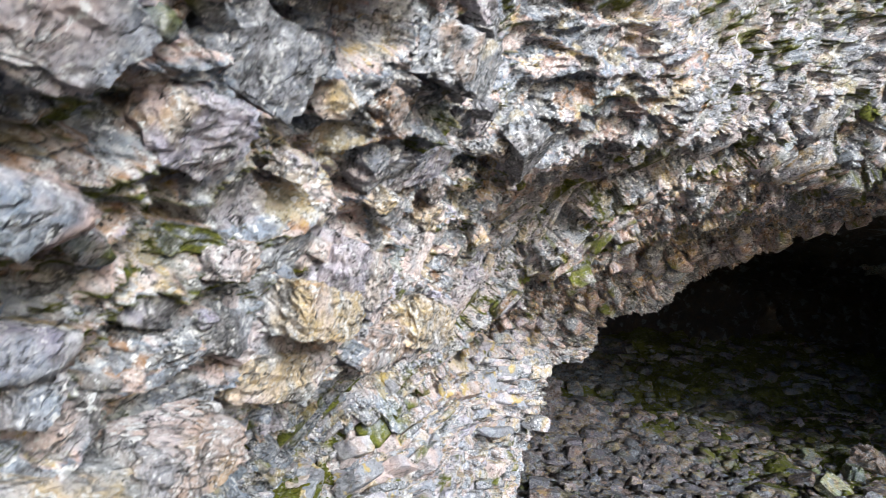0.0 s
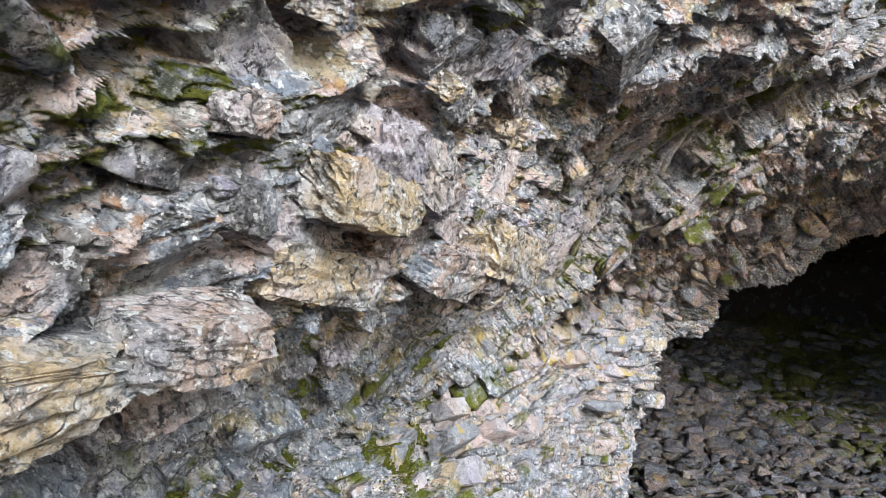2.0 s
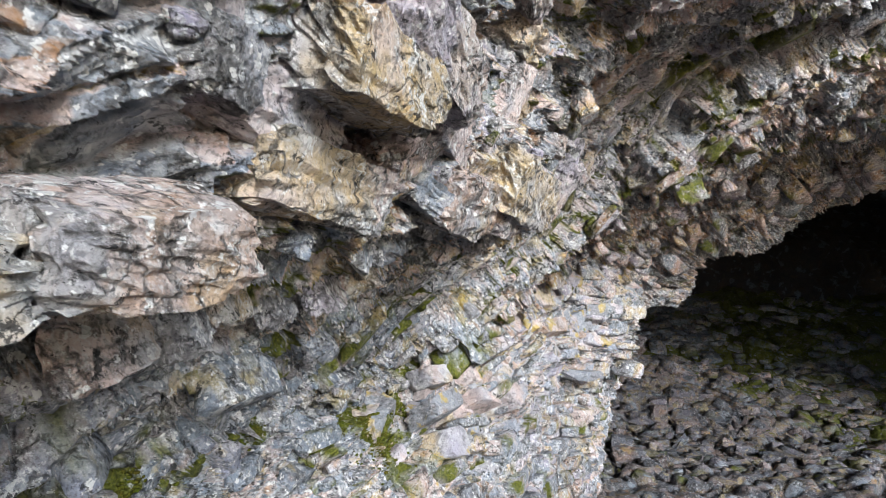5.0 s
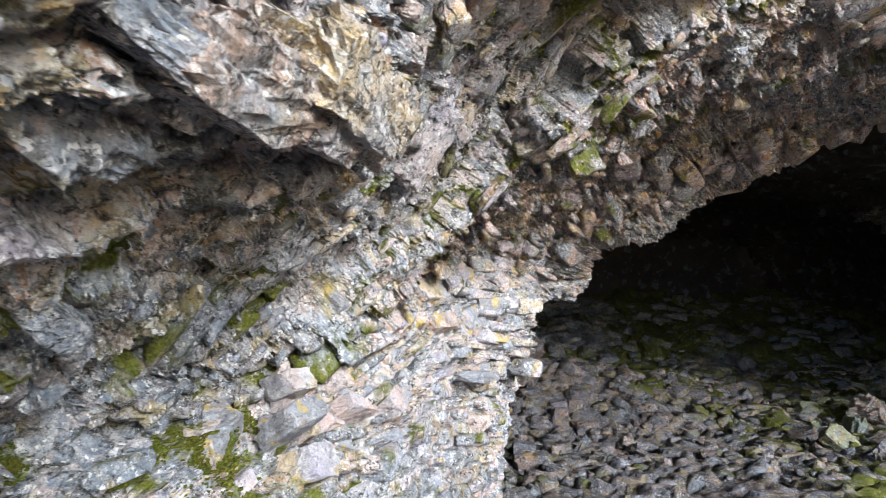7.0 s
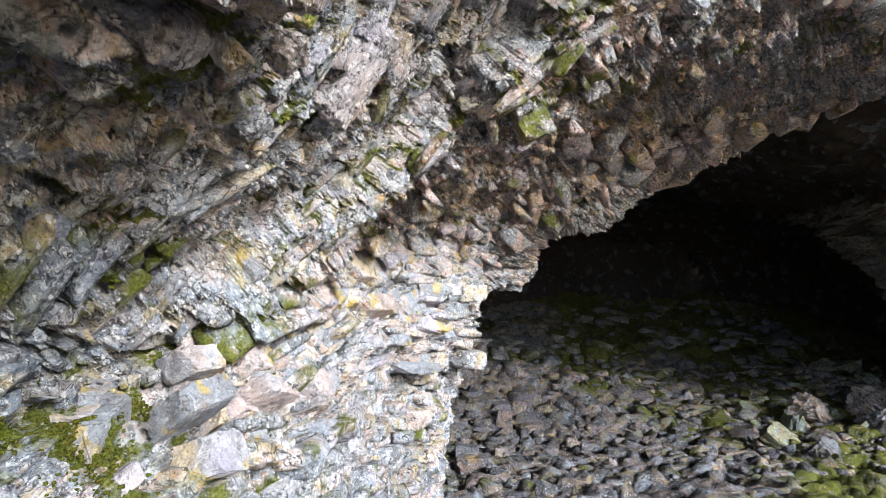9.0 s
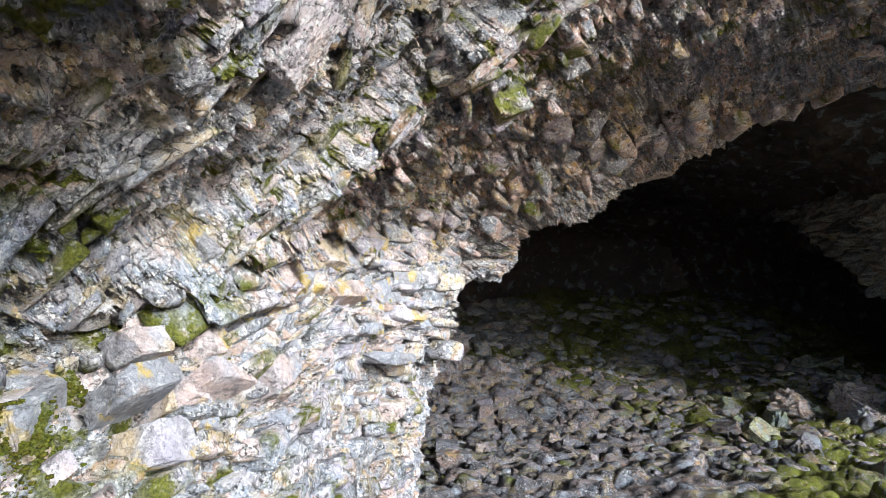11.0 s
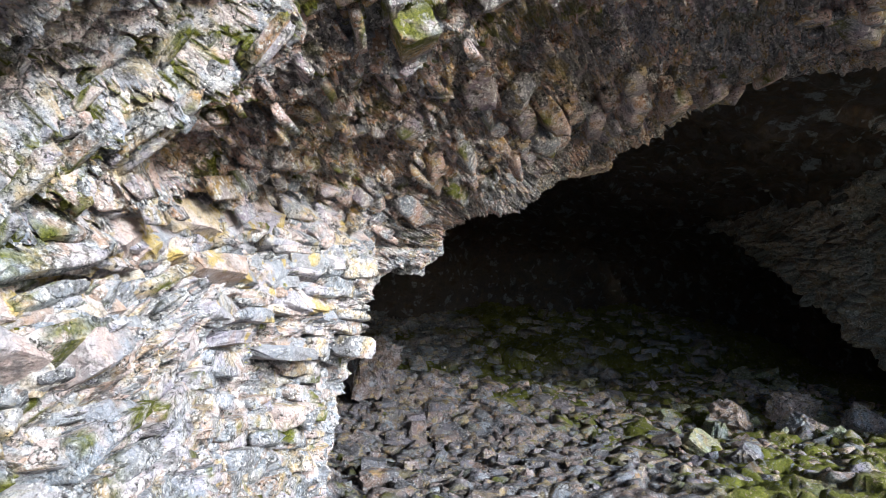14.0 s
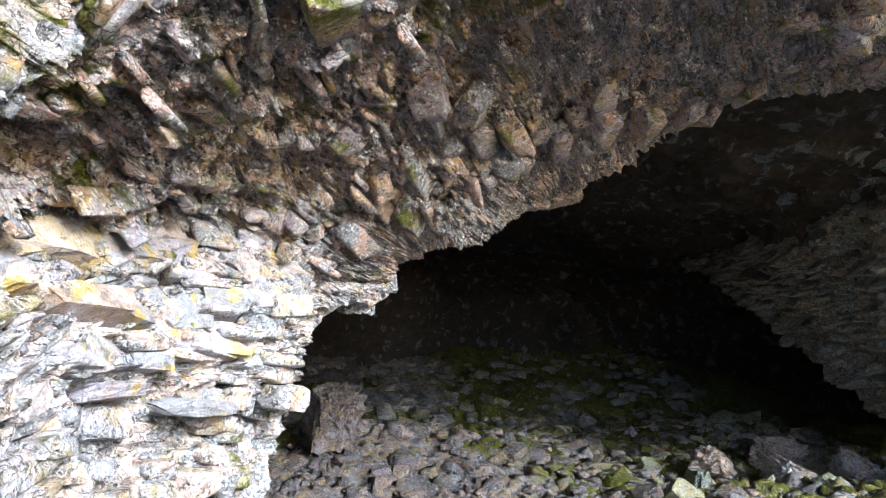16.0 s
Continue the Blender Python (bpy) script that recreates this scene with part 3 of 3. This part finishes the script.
# ---- broken stones ----
def stone_shape(seed, level, corners=10, skin=1.0):
    """A broken stone about 2 across: a block with some corners knocked off, flat breaks with crisp edges, and a rough skin. Returns points and triangles."""
    rng = np.random.RandomState(seed)
    bm = bmesh.new()
    for i in range(8):
        c = np.array([1 if i & 1 else -1, 1 if i & 2 else -1, 1 if i & 4 else -1]) * rng.uniform(0.62, 1.0, 3)
        if rng.uniform() < 0.5:
            for k in range(3):
                e = c.copy()
                e[k] *= rng.uniform(0.3, 0.75)
                bm.verts.new(e)
        else:
            bm.verts.new(c)
    for _ in range(corners - 8):
        d = rng.normal(size=3)
        bm.verts.new(d / np.abs(d).max() * rng.uniform(0.8, 1.0))
    hull = bmesh.ops.convex_hull(bm, input=bm.verts[:])
    loose = [v for v in set(hull["geom_interior"] + hull["geom_unused"]) if isinstance(v, bmesh.types.BMVert) and v.is_valid]
    bmesh.ops.delete(bm, geom=loose, context="VERTS")
    bmesh.ops.triangulate(bm, faces=bm.faces[:])
    for _ in range(level):
        bmesh.ops.subdivide_edges(bm, edges=bm.edges[:], cuts=1, use_grid_fill=True)
    bmesh.ops.triangulate(bm, faces=bm.faces[:])
    bm.verts.index_update()
    p = np.array([v.co[:] for v in bm.verts])
    f = np.array([[v.index for v in face.verts] for face in bm.faces])
    bm.free()
    r = 0.06 * ridged(p * 1.2 + seed, 2, seed) + 0.07 * ridged(p * 3.1 + seed, 4, seed + 5) + 0.05 * fbm(p * 8 + seed, 3, seed + 9)
    return p * (1 + skin * (r - 0.05))[:, None], f


FINE = [stone_shape(900 + i, 3, 11, 1.2) for i in range(10)]
BLOCKY = [stone_shape(1100 + i, 2, 12, 0.7) for i in range(14)]
COARSE = [stone_shape(950 + i, 2, 14, 1.2) for i in range(14)]
SMALL = [stone_shape(980 + i, 1, 14, 1.1) for i in range(14)]
PEBBLE = [stone_shape(1250 + i, 0, 8, 0.7) for i in range(14)]
FLAKE = [stone_shape(1280 + i, 1, 8, 0.5) for i in range(12)]
TUFT = [stone_shape(1300 + i, 0, 12, 1.0) for i in range(6)]


def turn_about(axis, a):
    x, y, z = axis
    c, s_ = math.cos(a), math.sin(a)
    k = np.array([[0, -z, y], [z, 0, -x], [-y, x, 0]])
    return np.eye(3) + s_ * k + (1 - c) * (k @ k)


tangent = np.gradient(g, axis=0)
tangent /= np.linalg.norm(tangent, axis=2, keepdims=True)


def scatter(y0, y1, low, high, count, long_, thick, deep, out, seed, slack=0.3, climb=False):
    """Places for stones on the rock face between two rows and two distances along the walk: middle, axes, tone and the face's tints."""
    rng = np.random.RandomState(seed)
    found = []
    while len(found) < count:
        u = int(np.interp(rng.uniform(y0, y1), middle_y, spans))
        a, b = heights[ROW[low]], heights[ROW[high]]
        v = int(rng.uniform(a, b))
        t, nn = tangent[u, v], nrm[u, v]
        bb = np.cross(nn, t)
        if climb or upright[u * shape[1] + v] > 0.5:
            t, bb = bb, -t
        k = rng.uniform(0, 1) ** 3
        l = long_[0] + (long_[1] - long_[0]) * k
        h = min(thick[0] + (thick[1] - thick[0]) * (0.6 * k + 0.4 * rng.uniform()), l)
        w = deep[0] + (deep[1] - deep[0]) * k
        m = np.stack([t * l, bb * h, nn * w], 1) * 0.5
        axis = rng.normal(size=3)
        axis /= np.linalg.norm(axis)
        m = turn_about(axis, rng.normal() * slack) @ m
        i = u * shape[1] + v
        found.append((gg[u, v] + nn * w * rng.uniform(*out), m, rng.uniform(), {k2: vals[k2][i] for k2 in ("brown", "blue", "pale", "moss")}))
    return found


def joined_stones(name, places, shapes, material, seed):
    rng = np.random.RandomState(seed)
    vs, fs, at, base = [], [], {k: [] for k in ("tone", "brown", "blue", "pale", "moss", "deep")}, 0
    for c, m, tn, tint in places:
        v0, f0 = shapes[rng.randint(len(shapes))]
        vs.append(v0 @ m.T + c)
        fs.append(f0 + base)
        base += len(v0)
        for k in at:
            at[k].append(np.full(len(v0), tn if k == "tone" else tint.get(k, 0.0)))
    v0, f0 = np.concatenate(vs), np.concatenate(fs)
    me = bpy.data.meshes.new(name)
    me.vertices.add(len(v0))
    me.vertices.foreach_set("co", v0.reshape(-1).astype(np.float32))
    me.loops.add(f0.size)
    me.loops.foreach_set("vertex_index", f0.reshape(-1).astype(np.int32))
    me.polygons.add(len(f0))
    me.polygons.foreach_set("loop_start", np.arange(0, f0.size, 3, dtype=np.int32))
    for k, lists in at.items():
        a_ = np.concatenate(lists)
        if k == "moss":
            a_ = np.clip((a_ * 0.5 - 0.5 + fbm(v0 * 5.0, 4, 311)) * 3, 0, 1)
        me.attributes.new(k, "FLOAT", "POINT").data.foreach_set("value", a_.astype(np.float32))
    me.update()
    me.validate()
    me.materials.append(material)
    return new(name, me)


# stones that can be told apart, each an object under the wall
def shared_mesh(name, shape_):
    me = bpy.data.meshes.new(name)
    me.from_pydata([tuple(p) for p in shape_[0]], [], [tuple(int(i) for i in q) for q in shape_[1]])
    return me


def single_stones(name, places, meshes, material, parent, seed, **tags):
    rng = np.random.RandomState(seed)
    for c, m, tn, tint in places:
        me = meshes[rng.randint(len(meshes))]
        ob = new(name, me)
        if not me.materials:
            me.materials.append(None)
        ob.material_slots[0].link = "OBJECT"
        ob.material_slots[0].material = material
        full = np.eye(4)
        full[:3, :3], full[:3, 3] = m, c
        ob.matrix_world = Matrix(full.tolist())
        if parent:
            ob.parent = parent
        if tags:
            tagged(ob, **tags)


FINE_MESHES = [shared_mesh("stone", q) for q in FINE]
BLOCKY_MESHES = [shared_mesh("stone", q) for q in BLOCKY]
COARSE_MESHES = [shared_mesh("stone", q) for q in COARSE]
ledge_blocks = scatter(0.6, 3.4, "nose", "crest", 45, (0.12, 0.5), (0.06, 0.24), (0.10, 0.22), (-0.4, -0.05), 1, 0.25)
ledge_blocks += scatter(2.4, 5.2, "nose", "crest", 40, (0.12, 0.5), (0.06, 0.2), (0.10, 0.2), (-0.4, -0.05), 2, 0.25)
slab_blocks = scatter(4.9, 6.6, "bench", "shelf", 40, (0.12, 0.36), (0.09, 0.2), (0.16, 0.3), (0.0, 0.3), 3, 0.3)
slab_blocks += scatter(5.9, 9.3, "bench", "under", 150, (0.24, 0.85), (0.08, 0.22), (0.2, 0.42), (0.1, 0.42), 4, 0.12)


def placed(x, y, z, long_, thick, deep, tilt, seed):
    """A single block set into the wall where it is known to stand, its length along the wall."""
    i = np.argmin(((gg - np.array([x, y, z])) ** 2).sum(2))
    u, v = np.unravel_index(i, shape)
    t, nn = tangent[u, v], nrm[u, v]
    bb = np.cross(nn, t)
    m = turn_about(nn, radians(tilt)) @ (np.stack([t * long_, bb * thick, nn * deep], 1) * 0.5)
    return (np.array([x, y, z]) - nn * deep * 0.3, m, np.random.RandomState(seed).uniform(), {})


big_ledge = [placed(*p, 300 + n) for n, p in enumerate((
    (-0.80, 1.25, 1.12, 0.60, 0.17, 0.24, 2), (-0.64, 1.68, 1.16, 0.36, 0.15, 0.22, -6), (-0.36, 2.30, 1.58, 0.52, 0.21, 0.24, 8),
    (-0.55, 2.15, 1.26, 0.50, 0.16, 0.2, 4), (-0.36, 2.95, 1.28, 0.66, 0.2, 0.22, 3), (-0.80, 1.34, 1.55, 0.26, 0.13, 0.16, 14),
    (-0.22, 3.20, 1.62, 0.2, 0.42, 0.18, 10), (-0.2, 3.42, 1.36, 0.6, 0.24, 0.3, 6), (-0.4, 2.75, 1.5, 0.5, 0.2, 0.24, 12), (-0.62, 1.95, 1.42, 0.5, 0.2, 0.22, 14), (-0.6, 1.75, 1.75, 0.45, 0.2, 0.22, 20), (-0.3, 2.5, 1.95, 0.5, 0.22, 0.24, 22), (-0.10, 3.70, 1.38, 0.5, 0.18, 0.2, 5), (-0.80, 1.92, 1.0, 0.20, 0.09, 0.16, -3), (-0.81, 2.16, 1.0, 0.22, 0.085, 0.16, 6), (-0.80, 2.42, 1.03, 0.18, 0.07, 0.15, 3), (-0.78, 2.66, 1.0, 0.2, 0.07, 0.16, 8), (-0.72, 2.95, 1.0, 0.24, 0.08, 0.16, 4)))]
big_slabs = [placed(*p, 330 + n) for n, p in enumerate((
    (-0.70, 5.28, -0.06, 0.36, 0.15, 0.3, 10), (-0.66, 5.36, -0.27, 0.30, 0.2, 0.3, 14), (-0.78, 5.62, 0.10, 0.24, 0.17, 0.26, 8),
    (-0.46, 5.75, -0.10, 0.30, 0.13, 0.26, 4), (0.42, 8.45, -0.36, 0.75, 0.11, 0.4, 0), (0.02, 7.70, -0.2, 0.6, 0.09, 0.36, -3),
    (0.22, 8.75, 0.62, 0.85, 0.09, 0.3, 14), (0.12, 8.45, 0.52, 0.7, 0.08, 0.3, 16), (0.30, 8.30, 0.1, 0.55, 0.12, 0.34, -4), (-0.1, 7.3, 0.02, 0.4, 0.13, 0.3, 4)))]
single_stones("stone", ledge_blocks, FINE_MESHES, STONE_GREY, wall, 11)
single_stones("stone", big_ledge, FINE_MESHES, LEDGE_PALE, wall, 13)
single_stones("stone", slab_blocks + big_slabs, BLOCKY_MESHES, STONE_PALE, wall, 12)

# blocks that hang along the lip of the mouth
teeth = []
for n, (x, y, z, sx, sy, sz) in enumerate(((2.0, 10.75, 0.62, 0.34, 0.4, 0.44), (1.72, 10.3, 0.42, 0.3, 0.4, 0.4), (2.5, 11.6, 0.98, 0.34, 0.4, 0.3), (2.95, 12.1, 1.2, 0.62, 0.4, 0.34), (3.45, 12.2, 1.38, 0.5, 0.4, 0.36), (4.2, 12.35, 1.72, 0.7, 0.5, 0.3), (4.72, 12.42, 1.86, 0.5, 0.4, 0.46))):
    tm = turn_about(np.array([0.3, 0.2, 0.93]), 0.4 * math.sin(9.1 * n)) @ (np.diag([sx, sy, sz]) * 0.5)
    teeth.append((np.array([x, y, z]), tm, 0.5, {}))
single_stones("stone", teeth, FINE_MESHES, STONE_GREY, wall, 14)

rest = scatter(0.3, 5.2, "nose", "crest", 120, (0.05, 0.2), (0.03, 0.10), (0.05, 0.12), (-0.4, 0.0), 21, 0.5)
near_rest = joined_stones("stones", rest, COARSE, ROCK, 31)
hollow_bits = scatter(1.4, 5.6, "shelf", "under", 150, (0.05, 0.26), (0.03, 0.10), (0.05, 0.14), (-0.4, 0.05), 35, 0.4)
rest = scatter(0.8, 6.0, "foot", "under", 160, (0.06, 0.4), (0.03, 0.12), (0.06, 0.16), (-0.4, 0.0), 22, 0.35)
rest += scatter(5.0, 9.4, "foot", "bench", 240, (0.08, 0.4), (0.05, 0.2), (0.1, 0.25), (-0.3, 0.1), 23, 0.3)
rest += scatter(5.6, 9.4, "bench", "under", 190, (0.12, 0.5), (0.03, 0.09), (0.1, 0.3), (-0.2, 0.15), 24, 0.14)
hang = scatter(6.3, 9.4, "under", "brow", 25, (0.1, 0.4), (0.03, 0.10), (0.06, 0.16), (-0.5, -0.15), 25, 0.2)
hang += scatter(3.8, 6.2, "face", "crest", 60, (0.06, 0.26), (0.04, 0.14), (0.06, 0.14), (-0.5, -0.15), 26, 0.4)
chips = scatter(4.5, 9.5, "brow", "far", 300, (0.12, 0.5), (0.03, 0.08), (0.06, 0.16), (-0.45, -0.1), 36, 0.2)
chips += scatter(6.2, 9.5, "under", "brow", 260, (0.08, 0.4), (0.02, 0.07), (0.06, 0.18), (-0.4, 0.05), 38, 0.2)
chips += scatter(4.2, 6.3, "hollow", "crest", 420, (0.08, 0.45), (0.02, 0.06), (0.04, 0.09), (-0.4, 0.0), 39, 0.18, True)
hang += scatter(6.3, 9.5, "face", "far", 30, (0.1, 0.5), (0.06, 0.3), (0.08, 0.22), (-0.5, -0.15), 28, 0.4)
foot_slabs = scatter(6.2, 9.5, "foot", "bench", 130, (0.2, 0.7), (0.06, 0.2), (0.2, 0.4), (-0.1, 0.2), 29, 0.12)
lip = foot_slabs + scatter(8.95, 9.5, "bench", "roof", 150, (0.12, 0.6), (0.08, 0.26), (0.14, 0.34), (-0.25, 0.05), 27, 0.3)
rest += scatter(5.6, 9.5, "roof", "far", 190, (0.12, 0.6), (0.08, 0.3), (0.08, 0.22), (-0.4, 0.0), 28, 0.4)
far_rest = joined_stones("stones", rest, SMALL, ROCK, 32)
lip_rest = joined_stones("stones", lip, BLOCKY, ROCK, 33)
hang_rest = joined_stones("stones", hang + hollow_bits, BLOCKY, ROCK, 34)
chip_rest = joined_stones("stones", chips, FLAKE, ROCK, 37)
for ob in (near_rest, far_rest, lip_rest, hang_rest, chip_rest):
    ob.parent = wall
    tagged(ob, "small broken stones of the rock wall", kind="stuff")

# ---- ground ----
def ground_height(x, y):
    z = np.interp(y, (-12, -4, 0, 1, 2, 3, 3.8, 8, 14, 17.2, 18.4, 20.3, 23, 27, 32), (0.9, 0.6, 0.06, -0.35, -0.85, -1.1, -1.35, -2.1, -3.0, -3.45, -2.85, -2.2, -2.7, -1.8, -0.6))
    mound = np.interp(y, (16, 17.2, 20.3, 24), (0, 0, 1, 0)) * np.interp(x, (3, 6, 9, 12), (0.0, -0.5, -1.1, -0.8))
    far = np.clip((np.hypot(x - 4, y - 10) - 26) / 30, 0, 1)
    side = np.clip((x - 4) / 8, 0, 1) * np.clip((6 - y) / 4, 0, 1) * 0.4
    lip = np.clip((-1.3 - x) / 2, 0, 1) * np.clip((9 - y) / 3, 0, 1) * 0.4
    return (z + mound + side + lip) * (1 - far) + 0.6 * far


xs = np.concatenate([[-2500, -600, -150, -60, -30, -14], np.linspace(-8, -1.2, 20), np.linspace(-1, 16.5, 240), [20, 26, 40, 80, 200, 700, 2500]])
ys = np.concatenate([[-2500, -600, -150, -60, -30], np.linspace(-16, 8, 90), np.linspace(8.1, 31, 260), [36, 45, 60, 120, 300, 900, 2500]])
gx, gy = np.meshgrid(xs, ys, indexing="ij")
gz = ground_height(gx, gy)
gp = np.stack([gx, gy, gz], -1).reshape(-1, 3)
near = np.clip((45 - np.hypot(gp[:, 0] - 4, gp[:, 1] - 10)) / 15, 0, 1)
b1, t1, _ = blocks(gp, (0.7, 0.7, 0.6), 501)
b2, t2, _ = blocks(gp, (0.28, 0.28, 0.28), 531)
gp[:, 2] += near * (0.16 * b1 + 0.07 * b2)
zero = np.zeros(len(gp))
# painted shade: full on the cave's left, weaker to the right and back
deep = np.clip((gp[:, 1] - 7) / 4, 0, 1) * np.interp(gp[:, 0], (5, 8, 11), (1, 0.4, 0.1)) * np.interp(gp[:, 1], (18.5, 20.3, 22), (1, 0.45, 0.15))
gm = np.clip((fbm(gp * np.array([0.35, 0.35, 0.35]), 3, 561) + 1.7 * np.clip((gp[:, 0] - 5) / 5, 0, 1) - 0.3) * 4, 0, 1) * near * (gp[:, 1] > 8)
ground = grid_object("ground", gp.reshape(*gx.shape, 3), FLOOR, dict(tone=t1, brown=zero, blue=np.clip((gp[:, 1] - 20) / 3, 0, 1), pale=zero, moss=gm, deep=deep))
tagged(ground, "rubble-strewn rocky ground sloping down into the cave", "ground", kind="structure")

# ---- hill over the cave ----
hx, hy = np.meshgrid(np.linspace(-30, 40, 60), np.linspace(3.6, 70, 60), indexing="ij")
hz = 4.4 + 0.6 * np.sin(hx * 0.2) * np.cos(hy * 0.17) - np.clip((np.hypot((hx - 4) / 1.2, hy - 20) - 26) / 10, 0, 1) * 6
hill = grid_object("hillside", np.stack([hx, hy, hz], -1), ROCK, {"tone": hx * 0.07 % 1})
tagged(hill, "rocky hillside above the cave", "hillside", kind="structure")

# ---- rubble on the cave floor ----
def rubble(count, x0, x1, y0, y1, size, seed, sink=0.25):
    rng = np.random.RandomState(seed)
    out = []
    for _ in range(count):
        x, y = rng.uniform(x0, x1), rng.uniform(y0, y1)
        z = float(ground_height(np.array(x), np.array(y)))
        k = size[0] + (size[1] - size[0]) * rng.uniform() ** 3
        m = np.diag([k * rng.uniform(0.7, 1.2), k * rng.uniform(0.7, 1.1), k * rng.uniform(0.25, 0.7)]) * 0.5
        axis = rng.normal(size=3)
        m = turn_about(axis / np.linalg.norm(axis), rng.normal() * 0.6) @ m
        green = 0.8 * np.clip((value_noise(np.array([[x * 0.5, y * 0.5, 3.0]]), 77)[0] + 2.2 * np.clip((x - 5.0) / 4.5, 0, 1) - 0.45) * 3, 0, 1)
        # deep paints the heap's stones with the same shade as the ground
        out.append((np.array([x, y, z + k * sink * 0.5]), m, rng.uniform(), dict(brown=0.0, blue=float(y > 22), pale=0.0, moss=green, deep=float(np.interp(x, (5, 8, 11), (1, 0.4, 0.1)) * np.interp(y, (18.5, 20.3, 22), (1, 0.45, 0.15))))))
    return out


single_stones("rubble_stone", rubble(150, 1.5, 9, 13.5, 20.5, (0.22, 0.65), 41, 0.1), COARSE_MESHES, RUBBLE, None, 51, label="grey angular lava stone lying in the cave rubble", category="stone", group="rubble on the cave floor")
single_stones("rubble_stone", rubble(60, 7.5, 15, 15, 23, (0.25, 0.7), 42), COARSE_MESHES, PALE_RUBBLE, None, 52, label="angular lava stone on the mossy cave floor", category="stone", group="rubble on the cave floor")
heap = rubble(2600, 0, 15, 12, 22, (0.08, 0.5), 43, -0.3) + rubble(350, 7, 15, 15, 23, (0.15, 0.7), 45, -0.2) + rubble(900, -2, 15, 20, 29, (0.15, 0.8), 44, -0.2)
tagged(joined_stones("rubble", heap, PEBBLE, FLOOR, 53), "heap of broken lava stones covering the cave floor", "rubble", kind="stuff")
boulder = new("boulder", shared_mesh("boulder", stone_shape(1201, 3, 18, 1.5)))
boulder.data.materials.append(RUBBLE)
boulder.matrix_world = Matrix.Translation((2.2, 18.9, -1.85)) @ Matrix.Rotation(0.5, 4, (1, 0.4, 1)) @ Matrix.Diagonal((0.5, 0.5, 0.6, 1))
tagged(boulder, "large grey boulder standing in the rubble inside the cave", "boulder")


for n, (x, y, size) in enumerate(((12.1, 17.9, 0.6), (11.2, 16.4, 0.45), (12.6, 16.2, 0.45), (10.3, 17.6, 0.5))):
    pale_boulder = new("boulder", shared_mesh("boulder", stone_shape(1210 + n, 3, 18, 1.6)))
    pale_boulder.data.materials.append(STONE_GREY)
    pale_boulder.matrix_world = Matrix.Translation((x, y, float(ground_height(np.array(x), np.array(y))) + 0.2)) @ Matrix.Rotation(0.7 + n, 4, (0.3, 0.2, 1)) @ Matrix.Diagonal((size, size * 0.8, size * 0.6, 1))
    tagged(pale_boulder, "pale lichen-crusted boulder among mossy stones on the cave floor", "boulder")


# ---- moss ----
def moss_patch(y, low, high, spread_y, spread_row, tufts, size, seed, label, material=MOSS, name="moss_patch"):
    """A cushion of moss on the rock face: many small tufts grown together."""
    rng = np.random.RandomState(seed)
    vs, fs, base = [], [], 0
    u0 = np.interp(y, middle_y, spans)
    v0_ = (heights[ROW[low]] + heights[ROW[high]]) / 2
    for _ in range(tufts * 3):
        u = int(np.clip(u0 + rng.normal() * spread_y, 0, shape[0] - 1))
        v_ = int(np.clip(v0_ + rng.normal() * spread_row, 0, shape[1] - 1))
        p, f = TUFT[rng.randint(len(TUFT))]
        k = size * rng.uniform(0.12, 0.4)
        q = p * np.array([k, k, k * 0.6]) * 0.5
        q = q * (1 + 0.25 * fbm(q * 60 + seed, 2, seed))[:, None]
        vs.append(q + gg[u, v_] + nrm[u, v_] * k * 0.1)
        fs.append(f + base)
        base += len(p)
    me = bpy.data.meshes.new(name)
    me.from_pydata([tuple(p) for p in np.concatenate(vs)], [], [tuple(int(i) for i in f) for f in np.concatenate(fs)])
    me.polygons.foreach_set("use_smooth", np.ones(len(me.polygons), dtype=bool))
    me.materials.append(material)
    return tagged(new(name, me), label, name.split("_")[0], kind="stuff")


for n, (y, low, high, sy, sr, tufts, size, label) in enumerate(MOSS_SPOTS):
    moss_patch(y, low, high, sy * 0.5, sr * 0.5, tufts, size, 700 + n, label)

lichen_m, ln, ll, lb = shader("yellow_lichen")
lc = ln.new("ShaderNodeNewGeometry").outputs["Position"]
lf, _ = tex(ln, ll, lc, 80, 5, 0.7, 0.35, 0.65)
ll.new(mix(ln, ll, lf, (0.30, 0.30, 0.04), (0.62, 0.60, 0.16)), lb.inputs["Base Color"])
lb.inputs["Roughness"].default_value = 0.9
for n, (y, low, high, tufts, size) in enumerate(((5.75, "under", "under", 34, 0.035), (4.85, "brow", "crest", 40, 0.04), (5.2, "face", "brow", 16, 0.03), (8.6, "hollow", "under", 24, 0.04), (6.9, "shelf", "hollow", 22, 0.035), (8.2, "bench", "bench", 20, 0.04))):
    moss_patch(y, low, high, 2.0, 1.6, tufts, size, 790 + n, "bright yellow lichen crust on the grey rock", lichen_m, "lichen_patch")
